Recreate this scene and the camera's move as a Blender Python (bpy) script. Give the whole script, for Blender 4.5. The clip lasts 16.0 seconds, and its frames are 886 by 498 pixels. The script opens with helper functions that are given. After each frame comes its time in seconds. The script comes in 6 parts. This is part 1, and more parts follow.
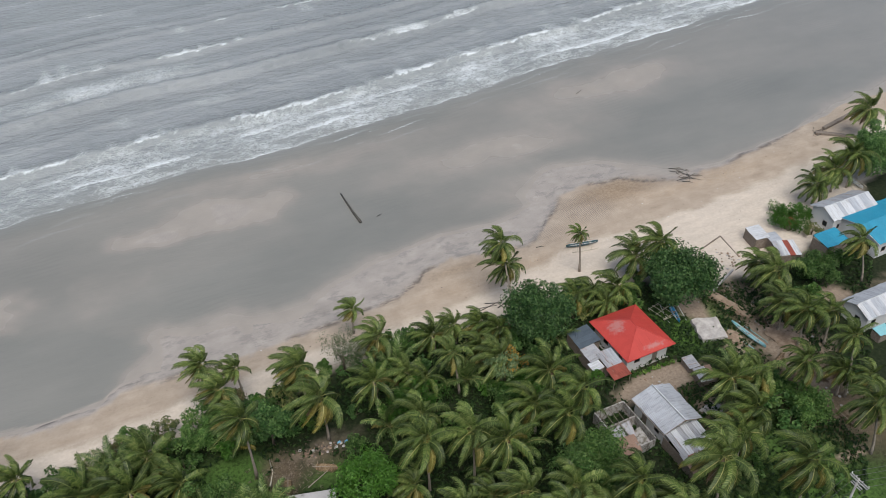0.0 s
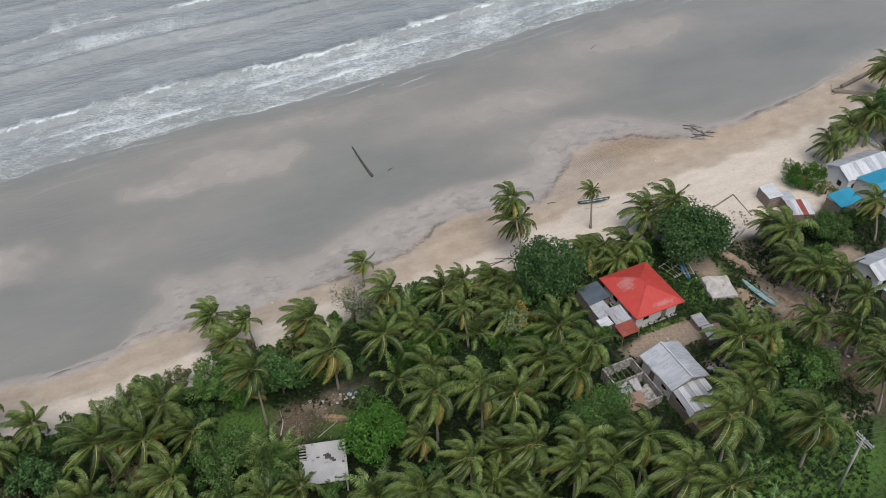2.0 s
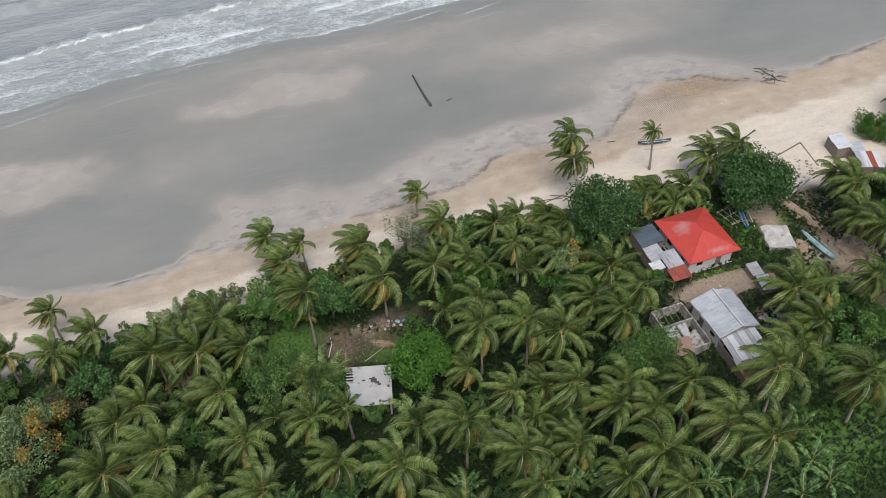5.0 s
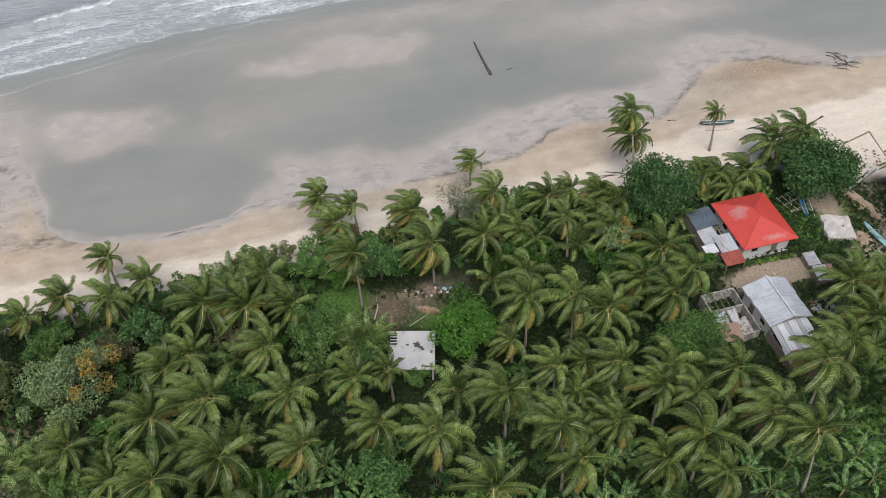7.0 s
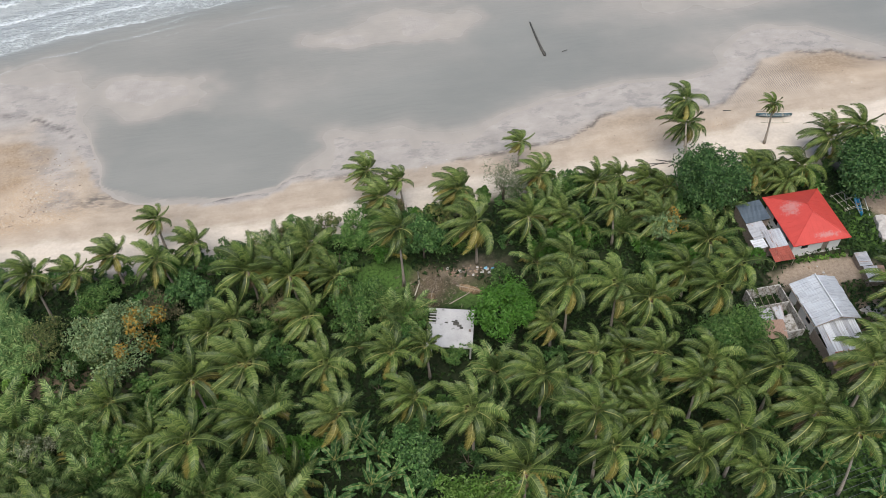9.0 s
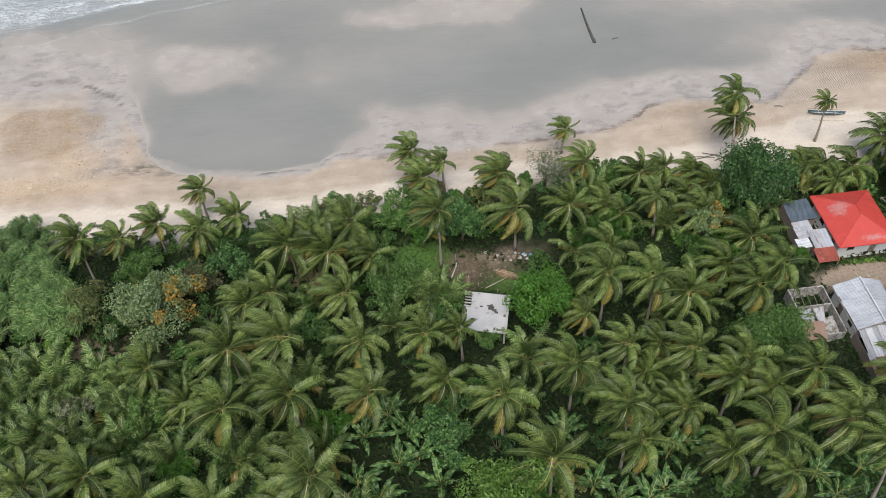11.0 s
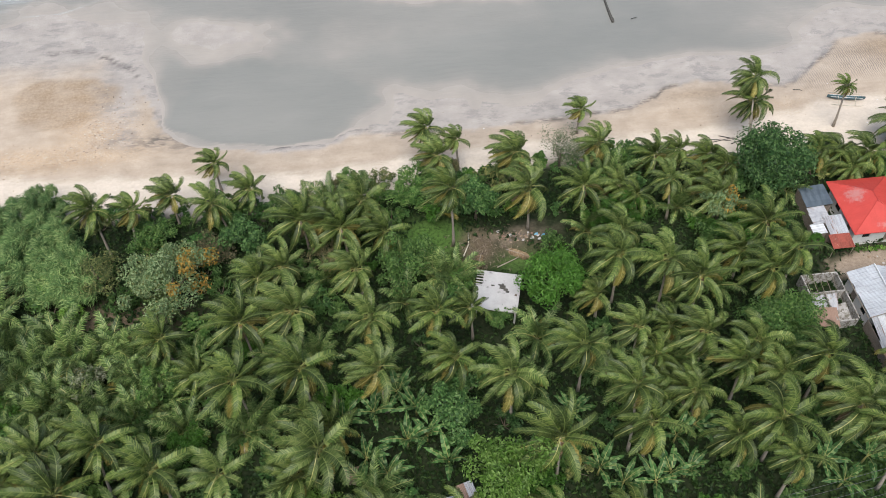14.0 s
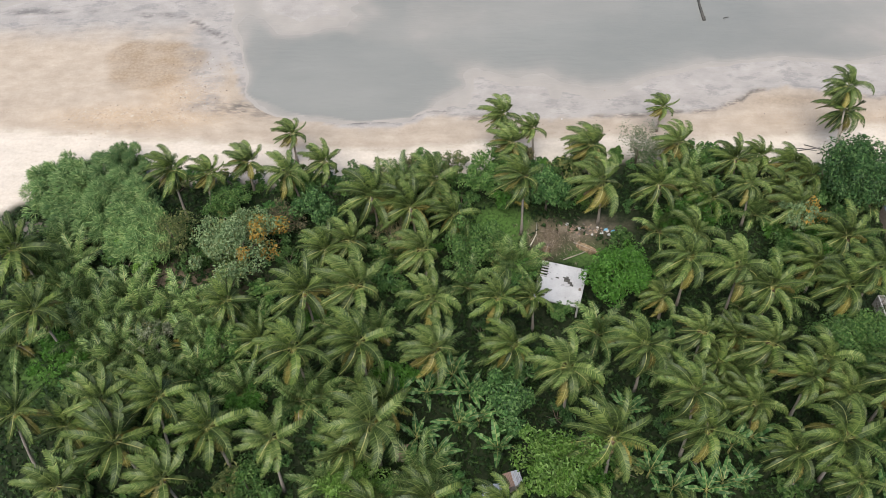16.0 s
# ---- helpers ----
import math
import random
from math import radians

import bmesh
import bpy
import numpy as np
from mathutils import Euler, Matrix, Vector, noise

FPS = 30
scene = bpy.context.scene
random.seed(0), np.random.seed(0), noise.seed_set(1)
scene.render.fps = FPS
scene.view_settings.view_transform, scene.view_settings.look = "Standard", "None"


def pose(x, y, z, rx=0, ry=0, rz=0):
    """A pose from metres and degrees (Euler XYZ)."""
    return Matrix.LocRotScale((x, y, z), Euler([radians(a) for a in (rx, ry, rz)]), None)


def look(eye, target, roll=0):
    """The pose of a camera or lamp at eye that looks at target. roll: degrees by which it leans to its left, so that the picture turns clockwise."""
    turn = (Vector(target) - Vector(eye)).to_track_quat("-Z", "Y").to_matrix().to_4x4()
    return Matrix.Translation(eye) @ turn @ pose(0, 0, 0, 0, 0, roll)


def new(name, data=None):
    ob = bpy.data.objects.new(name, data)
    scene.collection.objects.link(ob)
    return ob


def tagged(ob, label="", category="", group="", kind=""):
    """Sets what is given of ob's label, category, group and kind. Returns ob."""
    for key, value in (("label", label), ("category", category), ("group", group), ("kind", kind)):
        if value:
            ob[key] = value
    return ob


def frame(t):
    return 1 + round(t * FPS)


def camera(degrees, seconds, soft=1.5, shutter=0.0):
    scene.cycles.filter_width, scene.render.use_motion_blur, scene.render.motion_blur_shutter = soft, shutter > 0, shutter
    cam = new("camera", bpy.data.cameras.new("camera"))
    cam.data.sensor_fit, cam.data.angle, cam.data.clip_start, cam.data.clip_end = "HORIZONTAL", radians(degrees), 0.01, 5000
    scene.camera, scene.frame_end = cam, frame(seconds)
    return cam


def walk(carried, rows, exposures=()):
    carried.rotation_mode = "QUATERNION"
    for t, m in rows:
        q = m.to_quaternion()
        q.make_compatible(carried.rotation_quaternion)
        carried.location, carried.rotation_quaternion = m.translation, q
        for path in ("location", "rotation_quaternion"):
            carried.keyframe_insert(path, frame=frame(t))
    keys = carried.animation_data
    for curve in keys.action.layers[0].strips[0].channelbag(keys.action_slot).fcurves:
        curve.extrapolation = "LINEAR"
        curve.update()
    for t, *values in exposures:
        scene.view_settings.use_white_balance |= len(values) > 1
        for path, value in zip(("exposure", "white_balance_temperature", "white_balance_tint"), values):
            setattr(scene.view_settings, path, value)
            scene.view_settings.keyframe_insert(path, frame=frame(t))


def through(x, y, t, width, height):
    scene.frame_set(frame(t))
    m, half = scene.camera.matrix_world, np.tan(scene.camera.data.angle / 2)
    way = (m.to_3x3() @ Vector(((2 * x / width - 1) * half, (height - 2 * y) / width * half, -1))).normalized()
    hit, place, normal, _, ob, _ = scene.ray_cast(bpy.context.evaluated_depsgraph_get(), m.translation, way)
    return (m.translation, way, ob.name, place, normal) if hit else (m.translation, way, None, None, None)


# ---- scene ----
# camera: it hovers and turns
cam = camera(54.00, 16.0, soft=0.7)
EYE = (0, 0, 85)
PATH = [
    (0, pose(*EYE, 52.07, -0.02, -26.95)),
    (0.5, pose(*EYE, 51.31, -0.09, -26.82)),
    (1, pose(*EYE, 50.55, -0.09, -26.70)),
    (1.5, pose(*EYE, 49.82, -0.10, -26.56)),
    (2, pose(*EYE, 49.09, -0.16, -25.92)),
    (2.5, pose(*EYE, 48.35, -0.14, -23.94)),
    (3, pose(*EYE, 47.68, -0.11, -22.73)),
    (3.5, pose(*EYE, 46.97, -0.08, -22.56)),
    (4, pose(*EYE, 46.22, -0.09, -22.42)),
    (4.2, pose(*EYE, 45.92, -0.09, -22.38)),
    (6.3, pose(*EYE, 43.03, -0.08, -17.87)),
    (6.5, pose(*EYE, 42.91, -0.09, -17.46)),
    (7, pose(*EYE, 42.57, -0.09, -16.42)),
    (7.5, pose(*EYE, 42.21, -0.06, -15.44)),
    (8, pose(*EYE, 41.87, -0.04, -14.39)),
    (8.5, pose(*EYE, 41.52, -0.04, -13.36)),
    (9, pose(*EYE, 41.17, -0.03, -12.19)),
    (9.2, pose(*EYE, 41.04, 0.00, -11.80)),
    (11.3, pose(*EYE, 39.87, 0.05, -8.29)),
    (11.5, pose(*EYE, 39.75, 0.05, -8.51)),
    (12, pose(*EYE, 39.51, 0.01, -8.81)),
    (12.5, pose(*EYE, 39.27, 0.02, -8.42)),
    (13, pose(*EYE, 38.95, 0.10, -5.51)),
    (13.5, pose(*EYE, 38.70, 0.14, -3.94)),
    (14, pose(*EYE, 38.60, -0.07, -6.96)),
    (14.5, pose(*EYE, 38.47, -0.06, -8.13)),
    (15, pose(*EYE, 38.12, 0.08, -6.97)),
    (15.5, pose(*EYE, 37.84, 0.22, -4.16)),
    (16, pose(*EYE, 37.63, 0.36, -0.40)),
]
walk(cam, PATH, [(0.0, -0.08), (2.0, -0.11), (3.0, -0.11), (3.5, -0.02), (4.0, 0.03), (7.0, 0.17), (9.0, 0.33), (11.5, 0.32), (13.0, 0.43), (16.0, 0.50)])

# ---- world, sun and exposure ----
sky = bpy.data.worlds.new("overcast_sky")
scene.world = sky
sky.use_nodes = True
_n = sky.node_tree.nodes
_tex = _n.new("ShaderNodeTexSky")
_tex.sky_type = "NISHITA"
_tex.sun_disc = False
_tex.sun_elevation = radians(58)
_tex.sun_rotation = radians(200)
_tex.air_density = 1.0
_tex.dust_density = 2.0
_tex.ozone_density = 0.6
sky.node_tree.links.new(_tex.outputs[0], _n["Background"].inputs[0])
_n["Background"].inputs[1].default_value = 0.115
sun_data = bpy.data.lights.new("sun", "SUN")
sun_data.energy = 3.3
sun_data.angle = radians(50)
sun_data.color = (1.0, 0.965, 0.92)
sun = new("sun", sun_data)
sun.matrix_world = look((-20, -40, 120), (0, 20, 0))


# ---- materials ----
def material(name, rough=0.8, metal=0.0, spec=0.4):
    m = bpy.data.materials.new(name)
    m.use_nodes = True
    b = m.node_tree.nodes["Principled BSDF"]
    b.inputs["Roughness"].default_value = rough
    b.inputs["Metallic"].default_value = metal
    b.inputs["Specular IOR Level"].default_value = spec
    return m, m.node_tree, b


def node(t, kind, **values):
    n = t.nodes.new("ShaderNode" + kind)
    for k, v in values.items():
        n.inputs[k].default_value = v
    return n


def noise_tex(t, scale, detail=4.0, rough=0.55, stretch=None, coord="Object", vary=False):
    n = node(t, "TexNoise", Scale=scale, Detail=detail, Roughness=rough)
    if vary:
        n.noise_dimensions = "4D"
        t.links.new(calc(t, "MULTIPLY", object_random(t), 60.0), n.inputs["W"])
    c = t.nodes.new("ShaderNodeTexCoord")
    if stretch:
        mp = t.nodes.new("ShaderNodeMapping")
        mp.inputs["Scale"].default_value = stretch
        t.links.new(c.outputs[coord], mp.inputs[0])
        t.links.new(mp.outputs[0], n.inputs["Vector"])
    else:
        t.links.new(c.outputs[coord], n.inputs["Vector"])
    return n.outputs["Fac"]


def ramp(t, fac, *stops):
    r = t.nodes.new("ShaderNodeValToRGB")
    e = r.color_ramp.elements
    while len(e) < len(stops):
        e.new(0.5)
    for el, (p, c) in zip(e, stops):
        el.position = p
        el.color = (*c, 1) if len(c) == 3 else c
    t.links.new(fac, r.inputs[0])
    return r.outputs[0]


def mix(t, fac, a, b, mode="MIX"):
    n = t.nodes.new("ShaderNodeMix")
    n.data_type = "RGBA"
    n.blend_type = mode
    for sock, v in ((n.inputs[0], fac), (n.inputs[6], a), (n.inputs[7], b)):
        if isinstance(v, (int, float)):
            sock.default_value = v
        elif isinstance(v, tuple):
            sock.default_value = (*v, 1)
        else:
            t.links.new(v, sock)
    return n.outputs[2]


def calc(t, op, a, b=0.0, clamp=False):
    n = t.nodes.new("ShaderNodeMath")
    n.operation = op
    n.use_clamp = clamp
    for sock, v in zip(n.inputs, (a, b)):
        if isinstance(v, (int, float)):
            sock.default_value = v
        else:
            t.links.new(v, sock)
    return n.outputs[0]


def attr(t, name):
    n = t.nodes.new("ShaderNodeAttribute")
    n.attribute_name = name
    return n.outputs["Fac"]


def bump(t, b, height, strength=0.4, distance=0.05):
    n = node(t, "Bump", Strength=strength, Distance=distance)
    t.links.new(height, n.inputs["Height"])
    t.links.new(n.outputs[0], b.inputs["Normal"])


def object_random(t):
    return t.nodes.new("ShaderNodeObjectInfo").outputs["Random"]


def island_random(t):
    return t.nodes.new("ShaderNodeNewGeometry").outputs["Random Per Island"]


def leaf_material(name, dark, mid, light, rough=0.45, through=0.25, per_object=0.35):
    """Leaves: every leaf its own tone, each plant a little different, some light let through."""
    m, t, b = material(name, max(rough, 0.45), 0, 0.22)
    c = ramp(t, island_random(t), (0.0, dark), (0.5, mid), (1.0, light))
    plant = ramp(t, object_random(t), (0.0, (1 - per_object,) * 3), (1.0, (1 + per_object * 0.6, 1 + per_object * 0.45, 1 + per_object * 0.2)))
    c = mix(t, 1.0, c, plant, "MULTIPLY")
    patch = noise_tex(t, 0.8, 2)
    c = mix(t, 0.55, c, ramp(t, patch, (0.3, (0.55, 0.55, 0.55)), (0.7, (1.25, 1.25, 1.25))), "MULTIPLY")
    t.links.new(c, b.inputs["Base Color"])
    tr = node(t, "BsdfTranslucent")
    t.links.new(c, tr.inputs["Color"])
    mx = node(t, "MixShader", Fac=through)
    t.links.new(b.outputs[0], mx.inputs[1])
    t.links.new(tr.outputs[0], mx.inputs[2])
    t.links.new(mx.outputs[0], t.nodes["Material Output"].inputs[0])
    return m


FROND = leaf_material("palm_leaflet", (0.030, 0.061, 0.015), (0.078, 0.124, 0.032), (0.160, 0.208, 0.062), 0.45, 0.12, 0.52)
FROND_PALE = leaf_material("pale_palm_leaflet", (0.040, 0.078, 0.018), (0.102, 0.153, 0.042), (0.205, 0.255, 0.088), 0.45, 0.12, 0.45)
FROND_OLD = leaf_material("old_palm_leaflet", (0.115, 0.118, 0.026), (0.19, 0.175, 0.045), (0.29, 0.25, 0.080), 0.5, 0.12)
FROND_DEAD = leaf_material("dead_palm_leaflet", (0.10, 0.072, 0.046), (0.17, 0.125, 0.080), (0.25, 0.195, 0.13), 0.8, 0.06)
FROND_YOUNG = leaf_material("young_palm_leaflet", (0.034, 0.074, 0.020), (0.095, 0.165, 0.048), (0.24, 0.32, 0.125), 0.42, 0.08, 0.40)
LEAF_DARK = leaf_material("dark_leaf", (0.028, 0.076, 0.024), (0.070, 0.165, 0.048), (0.175, 0.30, 0.105))
LEAF_MID = leaf_material("green_leaf", (0.034, 0.088, 0.022), (0.080, 0.172, 0.044), (0.175, 0.28, 0.09))
LEAF_BRIGHT = leaf_material("bright_leaf", (0.035, 0.105, 0.014), (0.062, 0.165, 0.022), (0.11, 0.24, 0.05))
LEAF_LIGHT = leaf_material("light_leaf", (0.075, 0.165, 0.024), (0.15, 0.29, 0.050), (0.29, 0.45, 0.13))
LEAF_FEATHER = leaf_material("feathery_leaf", (0.048, 0.115, 0.036), (0.124, 0.228, 0.076), (0.28, 0.38, 0.15), 0.6)
LEAF_ORANGE = leaf_material("orange_leaf", (0.26, 0.165, 0.030), (0.42, 0.27, 0.052), (0.56, 0.40, 0.11), 0.6)
LEAF_SAGE = leaf_material("sage_leaf", (0.085, 0.150, 0.062), (0.180, 0.270, 0.120), (0.33, 0.42, 0.22), 0.6, 0.25, 0.10)
LEAF_OLIVE = leaf_material("olive_leaf", (0.070, 0.115, 0.040), (0.15, 0.20, 0.070), (0.29, 0.30, 0.115), 0.6)
LEAF_BROWN = leaf_material("brownish_leaf", (0.09, 0.10, 0.05), (0.16, 0.155, 0.08), (0.25, 0.22, 0.12), 0.7)
LEAF_PALE = leaf_material("pale_leaf", (0.08, 0.11, 0.05), (0.16, 0.19, 0.11), (0.30, 0.32, 0.24), 0.6)
LEAF_BANANA = leaf_material("banana_leaf", (0.036, 0.105, 0.030), (0.080, 0.185, 0.058), (0.19, 0.30, 0.12), 0.35, 0.3)
STRAW_LEAF = leaf_material("dry_leaf_strip", (0.09, 0.065, 0.045), (0.20, 0.155, 0.11), (0.42, 0.36, 0.28), 0.8, 0.0)
# green deepened to carry the shade in the gaps between crowns
LEAF_GROUND_SHADED = leaf_material("shaded_ground_cover_leaf", (0.009, 0.026, 0.007), (0.021, 0.052, 0.012), (0.055, 0.105, 0.026), 0.6)


def plain(name, dark, light, rough=0.8, metal=0.0, scale=3.0, fine=40.0, relief=0.25, stretch=None):
    """A weathered surface: two colours blended by coarse stains and fine grain."""
    m, t, b = material(name, rough, metal)
    coarse = noise_tex(t, scale, 5, 0.6, stretch)
    grain = noise_tex(t, fine, 3, 0.6)
    f = calc(t, "ADD", calc(t, "MULTIPLY", coarse, 0.75), calc(t, "MULTIPLY", grain, 0.25))
    t.links.new(ramp(t, f, (0.36, dark), (0.64, light)), b.inputs["Base Color"])
    t.links.new(ramp(t, grain, (0.3, (rough * 0.85,) * 3), (0.7, (min(1, rough * 1.1),) * 3)), b.inputs["Roughness"])
    bump(t, b, f, relief, 0.03)
    return m


BARK = plain("palm_bark", (0.16, 0.13, 0.10), (0.36, 0.32, 0.27), 0.9, scale=6, stretch=(1, 1, 4))
BARK_DARK = plain("bark", (0.08, 0.06, 0.045), (0.2, 0.16, 0.12), 0.9, scale=4)
RACHIS = plain("palm_rachis", (0.22, 0.225, 0.062), (0.40, 0.37, 0.145), 0.5, scale=2)
RACHIS_GREEN = plain("green_rachis", (0.09, 0.125, 0.030), (0.17, 0.20, 0.060), 0.5, scale=2)
NUT = plain("coconut_husk", (0.10, 0.11, 0.02), (0.28, 0.20, 0.05), 0.5)


# ---- ground, beach and sea ----
def smooth(a, b, x):
    s = np.clip((x - a) / (b - a), 0, 1)
    return s * s * (3 - 2 * s)


def wobble(x, y, size, seed=0.0):
    """Soft uneven field between about -1 and 1, features about size metres across."""
    v = np.zeros_like(x, dtype=float)
    for k in range(5):
        a = 2.399 * k + seed
        f = 6.283 / size * (0.7 + 0.27 * k)
        v += np.sin(f * (x * math.cos(a) + y * math.sin(a)) + 1.7 * k + seed * 3.1 + 1.3 * np.sin(f * 0.6 * (y * math.cos(a) - x * math.sin(a)) + k)) / (1 + 0.35 * k)
    return v / 2.6


WATERLINE = np.array([(-400, 126), (-79, 114), (-51, 114), (-40, 112), (-33.5, 107), (-30.5, 101), (-29.3, 96.5), (-27, 94), (-23, 92), (-19, 90.2), (-10, 88.7), (-4.5, 89.5), (-2, 91.2),
                      (3, 90.0), (16, 88.8), (24, 89.4), (32, 90.2), (38.5, 90.4), (42.5, 92.2), (44.2, 93.7), (49.5, 94.9), (56, 93.8), (62, 92.5), (66, 94.2), (70, 98), (74, 101.2),
                      (79.5, 103.2), (86.5, 101.8), (94, 97.5), (97, 96.2), (105, 96.8), (112, 98), (126, 99.9), (133, 102.6), (144, 104.9), (158, 104.8), (227, 109), (600, 130)])
DRY_LINE = np.array([(-400, 92), (-61, 86.9), (-49, 85.9), (-35, 84.6), (-12, 82.6), (2, 83.6), (20, 84.6), (36, 84.4), (52, 85.0), (67, 88.2), (81, 88.2), (101, 88), (119, 90.1), (133, 92.6), (160, 98), (600, 122)])
GREEN_LINE = np.array([(-400, 60), (-79, 68), (-58, 72.5), (-52, 78.5), (-44, 80.5), (-14, 78.6), (1, 80), (29, 83), (48, 80), (73, 79), (82, 74), (93, 72), (104, 74), (114, 79), (144, 90), (181, 95), (600, 115)])
SURF_EDGE = np.array([(-400, 118), (-68, 127), (-53, 127.5), (-36, 130.5), (-24, 133), (-11, 136.2), (3, 138), (16, 138.6), (30, 138.9), (44, 139.8), (70, 140), (85, 142.6), (104, 146), (121, 147.3), (138, 149.5), (227, 157), (600, 170)])
SEA_LEVEL = -0.5


def line(points, x):
    return np.interp(x, points[:, 0], points[:, 1])


def bell(x, y, cx, cy, rx, ry, power=2.0):
    return np.exp(-(((x - cx) / rx) ** 2 + ((y - cy) / ry) ** 2) ** (power / 2))


def land_height(x, y):
    d = y - line(WATERLINE, x) - 0.45 * wobble(x, y, 9, 1.0)
    z = 0.10 * wobble(x, y, 14, 2.0) * smooth(2, -14, d)
    e = d - 3.2 * smooth(4, 22, x) * smooth(135, 115, x)
    z = z - 0.5 * smooth(-9, 0, e) - 0.15 * smooth(0, 7, e) - 0.24 * smooth(-0.15, 0.30, d) * bell(x, y, -15.5, 93, 13.5, 9, 8) - 0.14 * smooth(-0.3, 0.7, d) * bell(x, y, 118, 101, 20, 7, 4)
    n = 1 + 0.25 * wobble(x, y, 16, 5.0)
    x, y = x + 3.5 * wobble(x, y, 21, 6.0) + 1.0 * wobble(x, y, 5, 3.0), y + 1.8 * wobble(x, y, 17, 7.0) + 0.5 * wobble(x, y, 4, 2.0)
    z = z + 0.165 * n * bell(x + 1.5 * n, y, 20, 122.5, 15, 4.8, 4) + 0.17 * n * bell(x + n, y + n, -20, 114, 8.5, 6.5, 4) + 0.19 * n * bell(x + n, y, -47, 116, 18, 11, 4) + 0.07 * n * bell(x, y, 1, 110, 9, 7, 2)
    z = z + 0.14 * n * bell(x, y, 107, 133, 22, 6) + 0.13 * n * bell(x, y, 74, 120, 24, 6) + 0.10 * n * bell(x, y, 38, 131, 30, 4)
    z = z + 0.15 * n * bell(x, y, 8, 96.5, 9, 6, 3) + 0.15 * n * bell(x, y, 40, 97, 12, 5, 3) + 0.10 * n * bell(x, y, 62, 98, 9, 4, 3) + 0.12 * n * bell(x, y, 76, 107, 14, 4)
    z = z - 0.16 * bell(x, y, -14, 98, 13, 8, 6) + 0.16 * bell(x, y, -33, 98, 4.5, 9, 3) - 0.12 * bell(x, y, 24, 104, 22, 6, 3) - 0.20 * bell(x, y, 125, 112, 30, 9, 3) - 0.1 * bell(x, y, 40, 114, 9, 8, 3)
    deep = y - line(SURF_EDGE, x)
    return z - 0.10 * smooth(-6, 0, deep) - 1.6 * smooth(0, 40, deep) - 6 * smooth(40, 400, deep)


def axis(lo, hi, step, far):
    fine = np.arange(lo, hi + step, step)
    out, d = [], step
    p = hi
    while p < far:
        d *= 1.35
        p += d
        out.append(p)
    left, d, p = [], step, lo
    while p > -far:
        d *= 1.35
        p -= d
        left.append(p)
    return np.array(left[::-1] + fine.tolist() + out)


def sheet(name, xs, ys, height, mat, fields):
    X, Y = np.meshgrid(xs, ys)
    v = np.stack([X.ravel(), Y.ravel(), height.ravel()], 1)
    nx, ny = len(xs), len(ys)
    i = (np.arange(ny - 1)[:, None] * nx + np.arange(nx - 1)[None, :]).ravel()
    me = bpy.data.meshes.new(name)
    me.from_pydata(v.tolist(), [], np.stack([i, i + 1, i + nx + 1, i + nx], 1).tolist())
    for key, val in fields.items():
        a = me.attributes.new(key, "FLOAT", "POINT")
        a.data.foreach_set("value", val.ravel().astype(np.float32))
    me.polygons.foreach_set("use_smooth", [True] * len(me.polygons))
    me.materials.append(mat)
    return new(name, me)


# land
gx, gy = axis(-75, 150, 0.7, 3000), axis(24, 150, 0.7, 3000)
GX, GY = np.meshgrid(gx, gy)
d_green = GY - line(GREEN_LINE, GX) + 2.6 - 1.2 * wobble(GX, GY, 7, 3.0)
d_dry = GY - line(DRY_LINE, GX) - 0.7 * wobble(GX, GY, 8, 4.0)
d_water = GY - line(WATERLINE, GX) - 0.45 * wobble(GX, GY, 9, 1.0)
yard = np.maximum.reduce([0.47 * bell(GX, GY, 18.5, 68.4, 7.0, 2.8, 4), 0.38 * bell(GX, GY, -36.5, 62.6, 4.5, 1.6, 4), bell(GX, GY, 62, 58.5, 8, 2.6, 4), bell(GX, GY, 75.6, 69, 2.4, 4.6, 4), bell(GX, GY, 88, 76, 8, 5, 4), bell(GX, GY, 96, 60, 4, 4), bell(GX, GY, 76, 58, 3, 3),
                          bell(GX, GY, 75.5, 38.3, 3.4, 0.9), bell(GX, GY, 66, 52, 3, 2.5), 0.8 * bell(GX, GY, 81, 55, 3, 9, 4), 0.5 * bell(GX, GY, 105, 58, 8, 6), 0.6 * bell(GX, GY, 84.5, 66, 4, 6, 4), 0.6 * bell(GX, GY, 86, 55, 4, 6, 4)])
litter = np.maximum.reduce([0.8 * bell(GX, GY, 12.6, 67.2, 2.4, 3.0, 4), 0.4 * bell(GX, GY, 17, 66.6, 4, 1.6), bell(GX, GY, 10, 63.6, 2.2, 2.0), 0.9 * bell(GX, GY, 80, 46, 6, 9, 4), 0.8 * bell(GX, GY, 81, 62, 4, 6), bell(GX, GY, -31, 61, 6, 2.5), bell(GX, GY, 62, 52, 4, 8) * 0.7])
grass = np.maximum.reduce([bell(GX, GY, 7.0, 68.8, 5, 3.8, 4), bell(GX, GY, 71, 66, 3.4, 5.5, 4), bell(GX, GY, 77, 66, 2, 6), bell(GX, GY, 62, 34, 16, 6, 4), bell(GX, GY, 70, 42, 8, 5), bell(GX, GY, -44, 49, 5, 4), 0.8 * bell(GX, GY, 18.0, 64, 3.4, 2.0)])
yard = smooth(0.3, 0.8, yard + 0.15 * wobble(GX, GY, 3, 8))
sand = smooth(-1.2, 1.2, d_green)
